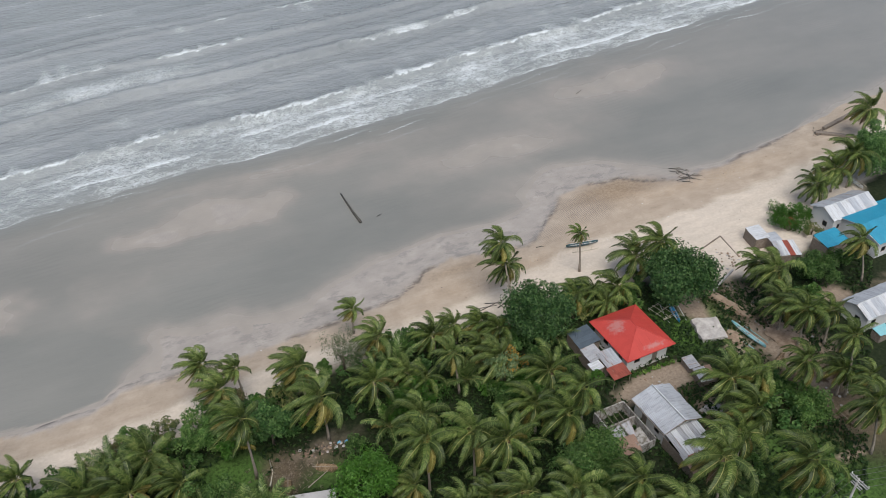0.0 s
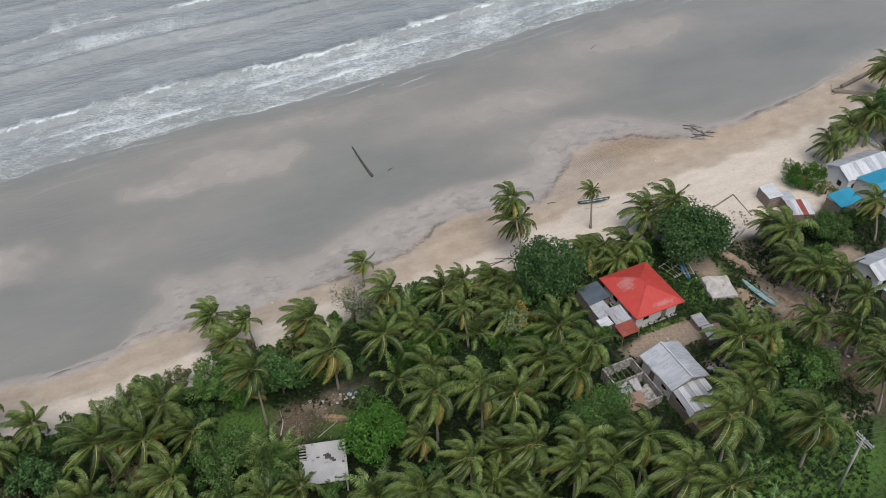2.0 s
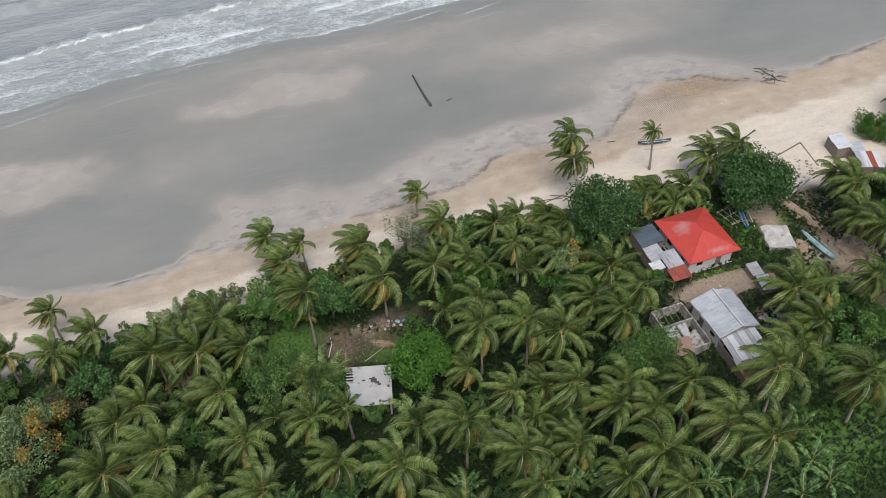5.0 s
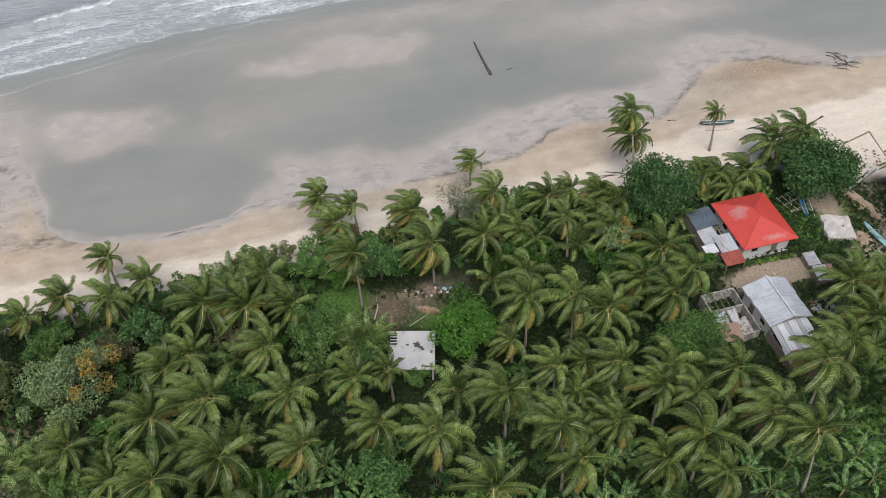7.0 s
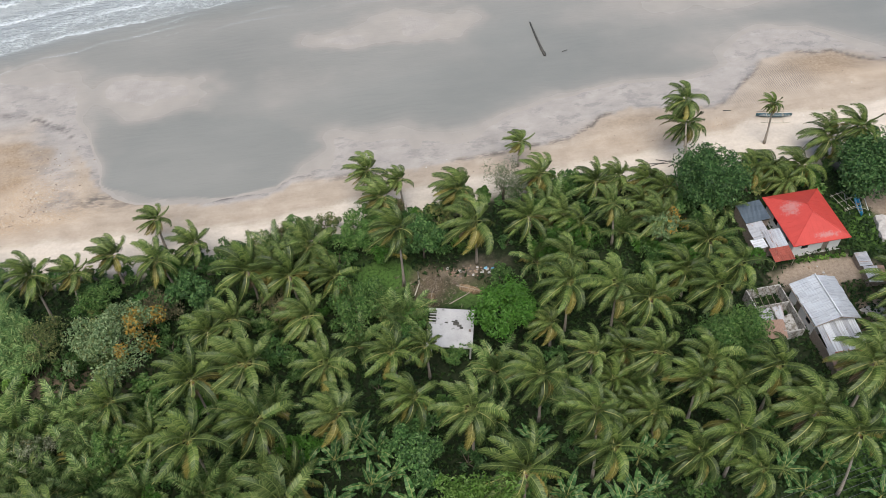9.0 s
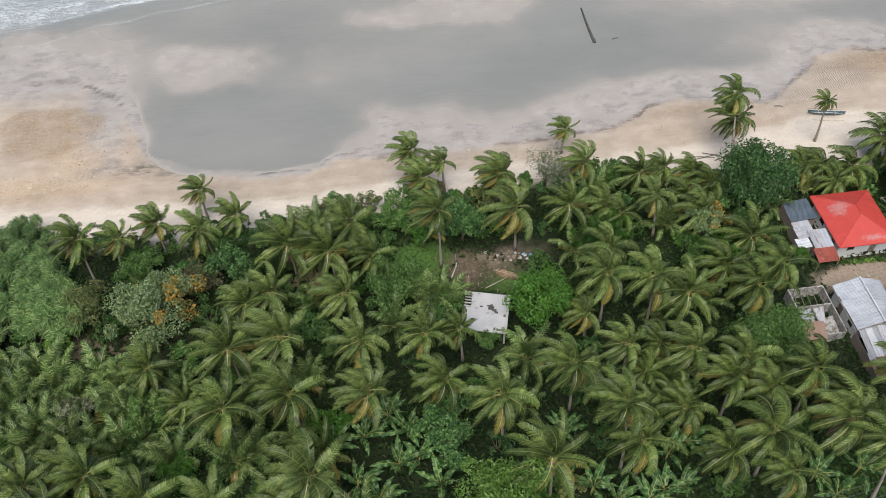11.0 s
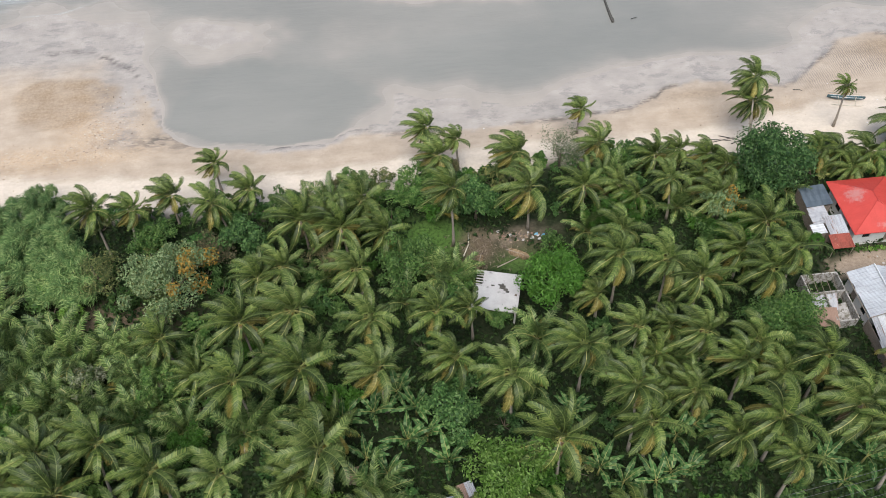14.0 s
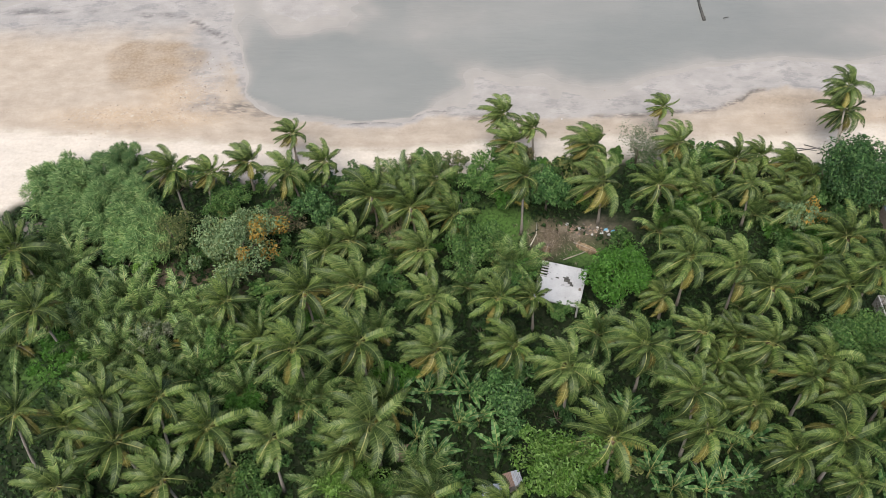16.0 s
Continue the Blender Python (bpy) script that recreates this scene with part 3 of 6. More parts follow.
def frond(name, rng, az, el, length, droop, wind, leaf, mats, pairs=50, spread=0.82, broad=0.060, hang=1.1):
    """One feather leaf: a bowed rachis and two close rows of leaflets that rise a little, fold over and hang, combed by the wind."""
    d = Vector((math.cos(az) * math.cos(el), math.sin(az) * math.cos(el), math.sin(el)))
    n = 14
    pts, dirs = [Vector((0, 0, 0)) + d * 0.12], [d.copy()]
    for i in range(n):
        s = (i + 1) / n
        d = (d + Vector((0, 0, -1)) * droop * (0.15 + s) / n * 2.0 + WIND * wind * (0.22 + 0.8 * s) / n * 2.0).normalized()
        pts.append(pts[-1] + d * (length / n))
        dirs.append(d.copy())
    v, f = tube(pts, [0.058 * (1 - 0.78 * i / n) + 0.008 for i in range(n + 1)], 4, False)
    split = len(f)
    twist = rng.uniform(-0.35, 0.35)
    lag = rng.uniform(0.35, 0.75)
    phase = rng.uniform(0, 6)
    torn = rng.uniform(0.3, 0.95) if rng.random() < 0.35 else 2.0
    for k in range(pairs):
        s = 0.13 + 0.87 * (k + 0.5) / pairs
        x = s * n
        i = min(int(x), n - 1)
        p = pts[i].lerp(pts[i + 1], x - i)
        dd = dirs[i].lerp(dirs[i + 1], x - i).normalized()
        side = dd.cross(Vector((0, 0, 1)))
        side = side.normalized() if side.length > 0.05 else Vector((-math.sin(az), math.cos(az), 0))
        up = side.cross(dd).normalized()
        side = (side * math.cos(twist) + up * math.sin(twist)).normalized()
        size = leaf * (0.55 + 0.72 * math.sin(math.pi * min(1, s * 0.84 + 0.10))) * (1.0 if s < 0.92 else 0.85)
        for sg in (-1, 1):
            if abs(s - torn) < 0.02 and sg > 0:
                continue
            j = rng.uniform(-0.09, 0.09) + 0.06 * math.sin(k * 0.3 + sg + phase)
            a = (side * sg * (spread * (1.1 - 0.35 * s) + j) + dd * (0.32 + 0.45 * s) + up * (0.16 + rng.uniform(-0.06, 0.06)) + WIND * wind * 0.22 * lag).normalized()
            c = (a * 0.55 + dd * 0.15 + Vector((0, 0, -1)) * (hang + rng.uniform(-0.35, 0.35)) + WIND * wind * lag * 0.9).normalized()
            size2 = size * rng.uniform(0.80, 1.12)
            m1 = p + a * size2 * 0.50
            m2 = m1 + c * size2 * 0.62
            w = dd * broad * (1.12 - 0.25 * s)
            o = len(v)
            v += [tuple(p - w * 0.75), tuple(p + w * 0.75), tuple(m1 + w), tuple(m1 - w), tuple(m2)]
            f += [(o, o + 1, o + 2, o + 3), (o + 3, o + 2, o + 4)]
    return mesh(name, v, f, *mats, index=[0] * split + [1] * (len(f) - split))


def crown_set(seed, count, wind, leafmats, top=1.25, low=-0.75, bend=0.75, leaf=0.96, **shape):
    """The leaves of one palm for a crown four metres in radius, young and upright at the heart, old and hanging below."""
    rng = random.Random(seed)
    out = []
    for i in range(count):
        s = i / (count - 1)
        az = i * 2.39996 + rng.uniform(-0.25, 0.25)
        el = top + (low - top) * s ** 0.9 + rng.uniform(-0.22, 0.22)
        length = 4.75 * (0.72 + 0.45 * math.sin(math.pi * min(1.0, 0.25 + s * 0.75))) * rng.uniform(0.9, 1.08)
        mats = (RACHIS_GREEN if s < 0.45 else RACHIS, leafmats[0])
        if s > 0.55 and rng.random() < 0.5:
            mats = (RACHIS, leafmats[1])
        if s > 0.93 and rng.random() < 0.6:
            mats = (BARK, leafmats[2])
        out.append(frond("frond", rng, az, el, length, bend * rng.uniform(0.7, 1.45) * (0.75 + 0.7 * s), wind * rng.uniform(0.6, 1.25), leaf - 0.12 * s, mats, **shape))
    return out


CROWNS = [crown_set(11 + k, 24 + k % 4, 0.80 + 0.2 * (k % 4), (FROND_PALE if k % 5 in (1, 3) else FROND, FROND_OLD, FROND_DEAD), 1.35, -1.0, 1.1 + 0.2 * (k % 3)) for k in range(10)]
BLOWN = [crown_set(41 + k, 26, 1.75, (FROND_PALE, FROND_OLD, FROND_DEAD), 1.25, -0.8, 1.0, 1.05) for k in range(3)]
SPRIGS = [crown_set(71 + k, 14, 0.30, (FROND_YOUNG, FROND_YOUNG, FROND_OLD), 1.45, 0.40, 0.75, pairs=38, spread=0.80, broad=0.066, hang=0.7) for k in range(5)]
FALLEN = [frond("fallen_frond", random.Random(90 + k), 0.0, 0.12, 3.2, 0.06, 0.0, 0.7, (BARK, FROND_DEAD), spread=0.9) for k in range(3)]
_nut = bmesh.new()
bmesh.ops.create_icosphere(_nut, subdivisions=2, radius=0.15, matrix=Matrix.Diagonal((1, 1, 1.3, 1)))
COCONUT = bpy.data.meshes.new("coconut")
_nut.to_mesh(COCONUT)
COCONUT.materials.append(NUT)
palm_rng = random.Random(5)


def coconut(x, y, h, r, lean_x=0.4, lean_y=-0.2, blown=False, group="coconut palms of the grove"):
    """A coconut palm whose heart stands over (x, y) at height h; its foot lies off by the lean."""
    rng = palm_rng
    fx, fy = x + lean_x, y + lean_y
    z = ground_z(fx, fy)
    tall = "tall" if h > 7.5 else "low"
    state = "wind-blown crown" if blown else "full green crown"
    ob = thing("coconut_palm", fx, fy, z - 0.05, f"{tall} coconut palm with slender grey trunk and {state}", "palm tree", group)
    top = Vector((x - fx, y - fy, h - z))
    path = []
    for i in range(9):
        s = i / 8
        path.append((top.x * s ** 1.5, top.y * s ** 1.5, top.z * s))
    v, f = tube(path, [0.23 - 0.08 * min(1, s * 3) - 0.035 * s + (0.03 if s == 1 else 0) for s in [i / 8 for i in range(9)]], 8)
    child("trunk", mesh("trunk", v, f, BARK, smooth_shade=True), ob)
    k = r / 4.5 * (0.95 if blown else 1.0)
    heart = Matrix.Translation(top) @ pose(0, 0, 0, 0, 0, rng.uniform(-14, 14)) @ Matrix.Diagonal((k, k, k, 1))
    for me in rng.choice(BLOWN if blown else CROWNS):
        child("frond", me, ob, m=heart)
    if h > 6:
        for k2 in range(3):
            w = rng.uniform(-2.6, -0.5) + 0.5 * k2
            child("coconut", COCONUT, ob, m=Matrix.Translation(top + Vector((0.26 * math.cos(w), 0.26 * math.sin(w), -0.25))))
    return ob


def young(x, y, h, r):
    """A young palm whose leaves rise almost from the ground."""
    rng = palm_rng
    z = ground_z(x, y)
    ob = thing("young_palm", x, y, z - 0.05, "young palm with upright arching light green leaves near the ground", "palm tree", "young palms under the grove")
    v, f = tube([(0, 0, 0), (0, 0, 0.5), (0.02, 0, 1.0)], [0.2, 0.17, 0.1], 7)
    child("trunk", mesh("trunk", v, f, BARK_DARK, smooth_shade=True), ob)
    k = r / 3.4
    heart = Matrix.Translation((0, 0, 0.7)) @ pose(0, 0, 0, 0, 0, rng.uniform(0, 360)) @ Matrix.Diagonal((k, k, k, 1))
    for me in rng.choice(SPRIGS):
        child("frond", me, ob, m=heart)
    return ob



# grove
coconut(-42.9, 50.7, 9.5, 3.8, 0.5, -0.2)
coconut(-40.7, 38.1, 10.9, 3.1, -1.2, -1.2)
coconut(-48.8, 60.7, 7.0, 4.4, 0.5, -0.2)
coconut(-31.1, 35.8, 9.5, 4.3, 0.5, -0.2)
coconut(-33.7, 40.3, 9.5, 3.4, 0.5, -0.2)
coconut(-27.4, 39.8, 10.8, 3.4, -1.3, -0.8)
coconut(-22.6, 37.2, 9.5, 3.9, 0.5, -0.2)
coconut(-26.0, 32.1, 9.5, 3.6, 0.5, -0.2)
coconut(-35.5, 31.4, 9.5, 3.3, 0.5, -0.2)
coconut(-15.9, 34.8, 12.0, 3.3, -0.5, -0.2)
coconut(-15.3, 45.8, 9.5, 4.1, 0.5, -0.2)
coconut(-8.8, 46.5, 9.5, 4.0, 0.5, -0.2)
coconut(-15.2, 53.8, 8.0, 3.7, 0.5, -0.2)
coconut(-9.5, 54.3, 8.5, 4.3, 0.5, -0.2)
coconut(-24.0, 54.1, 6.0, 3.1, 0.5, -0.2)
coconut(-1.0, 45.7, 9.5, 3.4, 0.5, -0.2)
coconut(-1.4, 52.7, 8.0, 3.5, 0.5, -0.2)
coconut(5.8, 52.8, 8.0, 3.3, 0.5, -0.2)
coconut(9.6, 53.8, 6.5, 2.6, 0.5, -0.2)
coconut(12.2, 43.3, 9.5, 3.9, 0.5, -0.2)
coconut(7.1, 47.4, 7.0, 3.3, 0.5, -0.2)
coconut(-7.2, 37.4, 9.5, 4.4, 0.5, -0.2)
coconut(-9.7, 36.4, 6.5, 3.4, 0.5, -0.2)
coconut(15.7, 35.9, 9.5, 4.0, 0.5, -0.2)
coconut(20.2, 45.8, 9.5, 3.5, 0.5, -0.2)
coconut(26.7, 48.0, 8.5, 2.9, 0.4, -0.2)
coconut(23.1, 38.6, 13.3, 3.2, 1.2, -0.7)
coconut(25.2, 37.2, 8.0, 3.7, 0.5, -0.2)
coconut(34.2, 47.5, 7.0, 3.5, 0.5, -0.2)
coconut(26.6, 56.8, 9.5, 3.7, 0.5, -0.2)
coconut(31.9, 55.6, 9.5, 3.8, 0.5, -0.2)
coconut(35.4, 54.0, 8.0, 3.5, 0.5, -0.2)
coconut(36.3, 42.7, 8.4, 3.2, 0.5, -0.4)
coconut(33.7, 35.2, 7.0, 3.3, 1.1, -1.1)
coconut(37.5, 35.4, 9.5, 4.1, 0.5, -0.2)
coconut(43.7, 54.0, 7.9, 3.7, 1.0, -0.8)
coconut(46.6, 55.4, 9.5, 3.3, 0.5, -0.2)
coconut(37.6, 31.3, 9.5, 2.9, 0.5, -0.2)
coconut(44.5, 41.7, 9.5, 3.5, 0.5, -0.2)
coconut(54.7, 40.0, 9.5, 4.4, 0.5, -0.2)
coconut(45.9, 35.8, 9.5, 4.2, 0.5, -0.2)
coconut(47.6, 32.2, 11.1, 3.3, 1.0, -1.5)
coconut(62.7, 35.5, 9.5, 4.0, 0.5, -0.2)
coconut(65.5, 50.4, 7.0, 4.0, 0.5, -0.2)
coconut(69.9, 50.3, 6.0, 3.5, 0.5, -0.2)
coconut(65.3, 45.8, 6.0, 3.7, 0.5, -0.2)
coconut(60.7, 43.3, 6.5, 3.6, 0.5, -0.2)
coconut(76.4, 48.8, 6.3, 3.3, 0.4, -0.7)
coconut(85.4, 63.6, 7.0, 3.9, 0.5, -0.2)
coconut(82.5, 58.9, 6.0, 3.5, 0.5, -0.2)
coconut(82.9, 55.5, 7.0, 3.4, 0.5, -0.2)
coconut(86.5, 54.2, 6.5, 2.9, 0.5, -0.2)
coconut(86.4, 67.6, 5.0, 2.8, 0.5, -0.2)
coconut(101.4, 63.1, 7.3, 2.8, 1.1, -1.7)
coconut(81.1, 46.9, 10.3, 2.6, 0.8, -1.4)
coconut(76.9, 38.8, 8.0, 3.7, 0.7, -1.5)
coconut(82.1, 43.5, 6.0, 2.4, 0.5, -0.2)
coconut(80.7, 46.4, 5.0, 2.6, 0.5, -0.2)
coconut(136.2, 92.3, 6.0, 3.9, 0.5, -0.2)
coconut(119.7, 81.0, 7.0, 4.2, 0.5, -0.2)
coconut(116.2, 81.3, 5.0, 3.7, 0.5, -0.2)
coconut(110.7, 80.0, 4.0, 3.4, 0.5, -0.2)
coconut(29.0, 46.6, 4.5, 2.6, 0.5, -0.2)
coconut(31.1, 42.6, 4.5, 2.8, 0.5, -0.2)
coconut(31.4, 49.8, 5.0, 2.6, 0.5, -0.2)
coconut(24.3, 55.1, 5.0, 2.6, 0.5, -0.2)
coconut(41.9, 71.8, 4.0, 2.8, 0.5, -0.2)
coconut(-20.1, 49.6, 5.0, 2.6, 0.5, -0.2)
coconut(31.7, 41.4, 5.0, 3.1, 0.5, -0.2)
coconut(27.3, 41.8, 5.5, 2.8, 0.5, -0.2)

# along the beach
coconut(18.9, 69.4, 8.0, 3.9, 0.5, -0.2, False, "coconut palms along the beach")
coconut(9.2, 67.7, 10.9, 3.3, 0.5, -0.0, False, "coconut palms along the beach")
coconut(7.7, 82.1, 7.0, 2.9, 0.5, -0.2, True, "coconut palms along the beach")
coconut(11.5, 80.5, 6.0, 2.2, 0.5, -0.2, True, "coconut palms along the beach")
coconut(29.4, 85.7, 4.6, 2.2, -0.0, -0.0, True, "coconut palms along the beach")
coconut(18.6, 76.9, 6.5, 3.5, 0.5, -0.2, True, "coconut palms along the beach")
coconut(26.2, 70.6, 6.0, 3.2, 0.5, -0.2, False, "coconut palms along the beach")
coconut(36.5, 69.2, 7.5, 2.7, 0.9, -0.4, False, "coconut palms along the beach")
coconut(37.5, 77.1, 3.5, 2.9, 0.5, -0.2, False, "coconut palms along the beach")
coconut(40.9, 77.6, 3.5, 2.5, 0.5, -0.2, False, "coconut palms along the beach")
coconut(44.3, 75.6, 4.0, 2.9, 0.5, -0.2, False, "coconut palms along the beach")
coconut(42.8, 68.2, 5.0, 3.4, 0.5, -0.2, False, "coconut palms along the beach")
coconut(30.2, 78.8, 5.0, 3.2, 0.5, -0.2, False, "coconut palms along the beach")
coconut(-32.5, 71.0, 8.9, 3.3, -0.1, -0.0, False, "coconut palms along the beach")
coconut(-28.7, 72.7, 6.5, 2.8, -0.9, -0.4, True, "coconut palms along the beach")
coconut(-24.5, 75.1, 5.9, 3.1, 0.0, 0.0, True, "coconut palms along the beach")
coconut(-19.4, 73.4, 5.6, 3.3, 1.0, 0.2, False, "coconut palms along the beach")
coconut(-19.5, 80.6, 5.3, 2.5, -0.0, 0.0, True, "coconut palms along the beach")
coconut(-15.1, 76.3, 4.5, 2.9, 0.5, -0.2, False, "coconut palms along the beach")
coconut(-8.7, 69.2, 6.0, 4.0, 0.5, -0.2, False, "coconut palms along the beach")
coconut(-5.7, 69.6, 5.5, 3.3, 0.5, -0.2, False, "coconut palms along the beach")
coconut(-1.2, 71.9, 5.5, 4.0, 0.5, -0.2, False, "coconut palms along the beach")
coconut(-4.0, 67.8, 5.5, 3.7, 0.5, -0.2, False, "coconut palms along the beach")
coconut(-10.8, 62.3, 6.0, 3.4, 0.5, -0.2, False, "coconut palms along the beach")
coconut(-2.5, 61.0, 6.0, 3.4, 0.5, -0.2, False, "coconut palms along the beach")
coconut(-13.7, 61.5, 5.5, 3.0, 0.5, -0.2, False, "coconut palms along the beach")
coconut(8.8, 78.0, 6.0, 3.3, 0.5, -0.2, True, "coconut palms along the beach")
coconut(31.4, 71.9, 4.0, 2.9, 0.5, -0.2, False, "coconut palms along the beach")
coconut(33.1, 70.0, 4.0, 2.9, 0.5, -0.2, False, "coconut palms along the beach")
coconut(45.9, 73.6, 4.0, 2.9, 0.5, -0.2, False, "coconut palms along the beach")
coconut(52.0, 82.5, 6.5, 3.4, -0.6, -4.2, False, "coconut palms along the beach")
coconut(51.6, 83.3, 10.0, 3.0, -0.4, -4.6, False, "coconut palms along the beach")
coconut(65.1, 83.1, 7.3, 1.7, 0.5, -0.4, False, "coconut palms along the beach")
coconut(72.0, 78.0, 4.3, 3.9, 0.1, -0.2, False, "coconut palms along the beach")
coconut(73.9, 75.5, 8.0, 3.3, 0.5, -0.2, False, "coconut palms along the beach")
coconut(61.9, 74.7, 3.5, 3.3, 0.5, -0.2, False, "coconut palms along the beach")
coconut(65.9, 74.1, 3.5, 3.5, 0.5, -0.2, False, "coconut palms along the beach")
coconut(59.4, 75.3, 3.5, 2.9, 0.5, -0.2, False, "coconut palms along the beach")
coconut(62.7, 72.2, 3.0, 2.9, 0.5, -0.2, False, "coconut palms along the beach")

# young palms
young(-47.2, 61.2, 2.0, 3.5)
young(-44.1, 62.4, 2.0, 3.3)
young(-44.7, 59.5, 2.0, 3.3)
young(-40.9, 57.4, 2.0, 3.5)
young(-38.2, 54.3, 2.0, 3.5)
young(-40.2, 51.7, 2.0, 3.3)
young(-37.1, 57.8, 2.0, 3.2)
young(-34.7, 55.8, 2.0, 3.4)
young(-32.2, 54.6, 2.0, 3.1)
young(-30.9, 56.5, 2.0, 3.1)
young(-28.3, 54.6, 2.0, 3.4)
young(-26.4, 52.3, 2.0, 3.0)
young(-28.7, 51.2, 2.0, 3.0)
young(-33.5, 49.8, 2.0, 2.7)
young(-37.3, 48.8, 2.0, 3.0)
young(-30.6, 48.0, 2.0, 2.9)
young(-27.1, 47.2, 2.0, 3.1)
young(-24.9, 48.6, 2.0, 2.6)
young(-49.1, 63.3, 2.0, 3.4)
young(-36.4, 50.5, 2.0, 3.0)
young(-42.9, 54.7, 2.0, 3.2)
young(-2.4, 35.7, 2.0, 3.2)
young(-25.2, 62.2, 2.0, 2.1)
young(3.0, 59.0, 2.0, 2.6)
young(24.4, 48.2, 2.0, 2.9)
young(31.5, 46.7, 2.0, 3.1)
young(-13.7, 45.0, 2.0, 2.8)
young(-48.4, 51.8, 2.0, 2.8)

# shorter palms that close the gaps of the grove
_taken = [(o.matrix_world.translation.x, o.matrix_world.translation.y) for o in bpy.data.objects if o.name.startswith(("coconut_palm", "young_palm"))]
_open = [(3, 25, 47, 72), (48, 80, 40, 72), (79, 130, 40, 95), (-6, 9, 31, 47), (-60, -16, 54, 90), (18, 34, 30, 41), (41, 60, 25, 38)]
_made = 0
while _made < 16:
    bx, by = palm_rng.uniform(-45, 75), palm_rng.uniform(28, 72)
    if any(a < bx < b2 and c0 < by < d0 for a, b2, c0, d0 in _open) or bx > 20 + 1.1 * by or bx < -28 - 0.28 * by:
        continue
    if by > float(line(GREEN_LINE, bx)) - 8 or min((bx - px) ** 2 + (by - py) ** 2 for px, py in _taken) < 4.0 ** 2:
        continue
    _taken.append((bx, by))
    coconut(bx, by, palm_rng.uniform(5.0, 7.0), palm_rng.uniform(3.0, 3.8))
    _made += 1


# ---- broadleaf trees, shrubs and bananas ----
def scatter(rng, centres, sizes, count, leaf, thin=0.45, shell=0.55, lift=0.5, comb=None):
    """Loose kite-shaped leaves spread over the shells of many clumps. Returns points and faces."""
    k = rng.integers(0, len(centres), count)
    d = rng.normal(size=(count, 3))
    d[:, 2] += lift * 0.6
    d /= np.linalg.norm(d, axis=1)[:, None]
    p = centres[k] + d * (sizes[k] * (shell + (1 - shell) * rng.random(count)))[:, None]
    nrm = d + rng.normal(size=(count, 3)) * 0.55 + np.array([0, 0, lift])
    nrm /= np.linalg.norm(nrm, axis=1)[:, None]
    a = np.cross(nrm, rng.normal(size=(count, 3)))
    if comb is not None:
        a = a * 0.25 + d * 0.9 + np.array(comb) * 0.8
    a /= np.linalg.norm(a, axis=1)[:, None] + 1e-9
    b2 = np.cross(nrm, a)
    s = (leaf * (0.6 + 0.8 * rng.random(count)))[:, None]
    droop = nrm * s * 0.22
    v = np.stack([p - a * s * 0.5, p - b2 * s * thin * 0.5 + droop * 0.5, p + a * s * 0.5 - droop, p + b2 * s * thin * 0.5 + droop * 0.5], 1).reshape(-1, 3)
    f = np.arange(count * 4).reshape(-1, 4)
    return v, f, k


def clumps(rng, r, flat, n, rough=1.0):
    d = rng.normal(size=(n, 3))
    d[:, 2] = np.abs(d[:, 2]) * 0.9 - 0.25
    d /= np.linalg.norm(d, axis=1)[:, None]
    q = (0.45 + 0.40 * rng.random(n))[:, None] * d * np.array([r, r, r * flat])
    far = 1 + rough * 0.30 * np.sin(3 * np.arctan2(d[:, 1], d[:, 0]) + r * 5) + rough * 0.16 * rng.normal(size=n)
    return q * far[:, None], r * (0.17 + 0.20 * rng.random(n))


KINDS = {
    "round": (LEAF_BRIGHT, 0.34, 0.6, 0.85, "dense round tree with glossy bright green leaves"),
    "upright": (LEAF_LIGHT, 0.40, 0.5, 1.15, "leafy tree with upright sprays of fresh light green"),
    "dark": (LEAF_DARK, 0.36, 0.6, 0.95, "dense broadleaf tree with dark green leaves"),
    "light": (LEAF_LIGHT, 0.30, 0.5, 0.7, "bushy tree with small light green leaves"),
    "mid": (LEAF_MID, 0.32, 0.55, 0.75, "leafy broadleaf tree with mid-green uneven crown"),
    "almond": (LEAF_DARK, 0.42, 0.6, 0.7, "wide spreading beach tree with large dark leaves"),
    "bright": (LEAF_BRIGHT, 0.30, 0.55, 0.75, "bright green leafy shrub among the palms"),
    "feather": (LEAF_FEATHER, 0.95, 0.10, 0.8, "wide feathery grey-green thicket combed by the wind"),
    "orange": (LEAF_OLIVE, 0.32, 0.55, 0.8, "broadleaf tree with green and orange withering leaves"),
    "olive": (LEAF_OLIVE, 0.30, 0.5, 0.75, "thin olive-green tree with yellowing leaves"),
    "brown": (LEAF_BROWN, 0.28, 0.5, 0.75, "brownish half-dry shrub among green trees"),
    "pale": (LEAF_PALE, 0.28, 0.4, 0.8, "sparse pale shrub with bare grey twigs"),
}
tree_rng = np.random.default_rng(9)


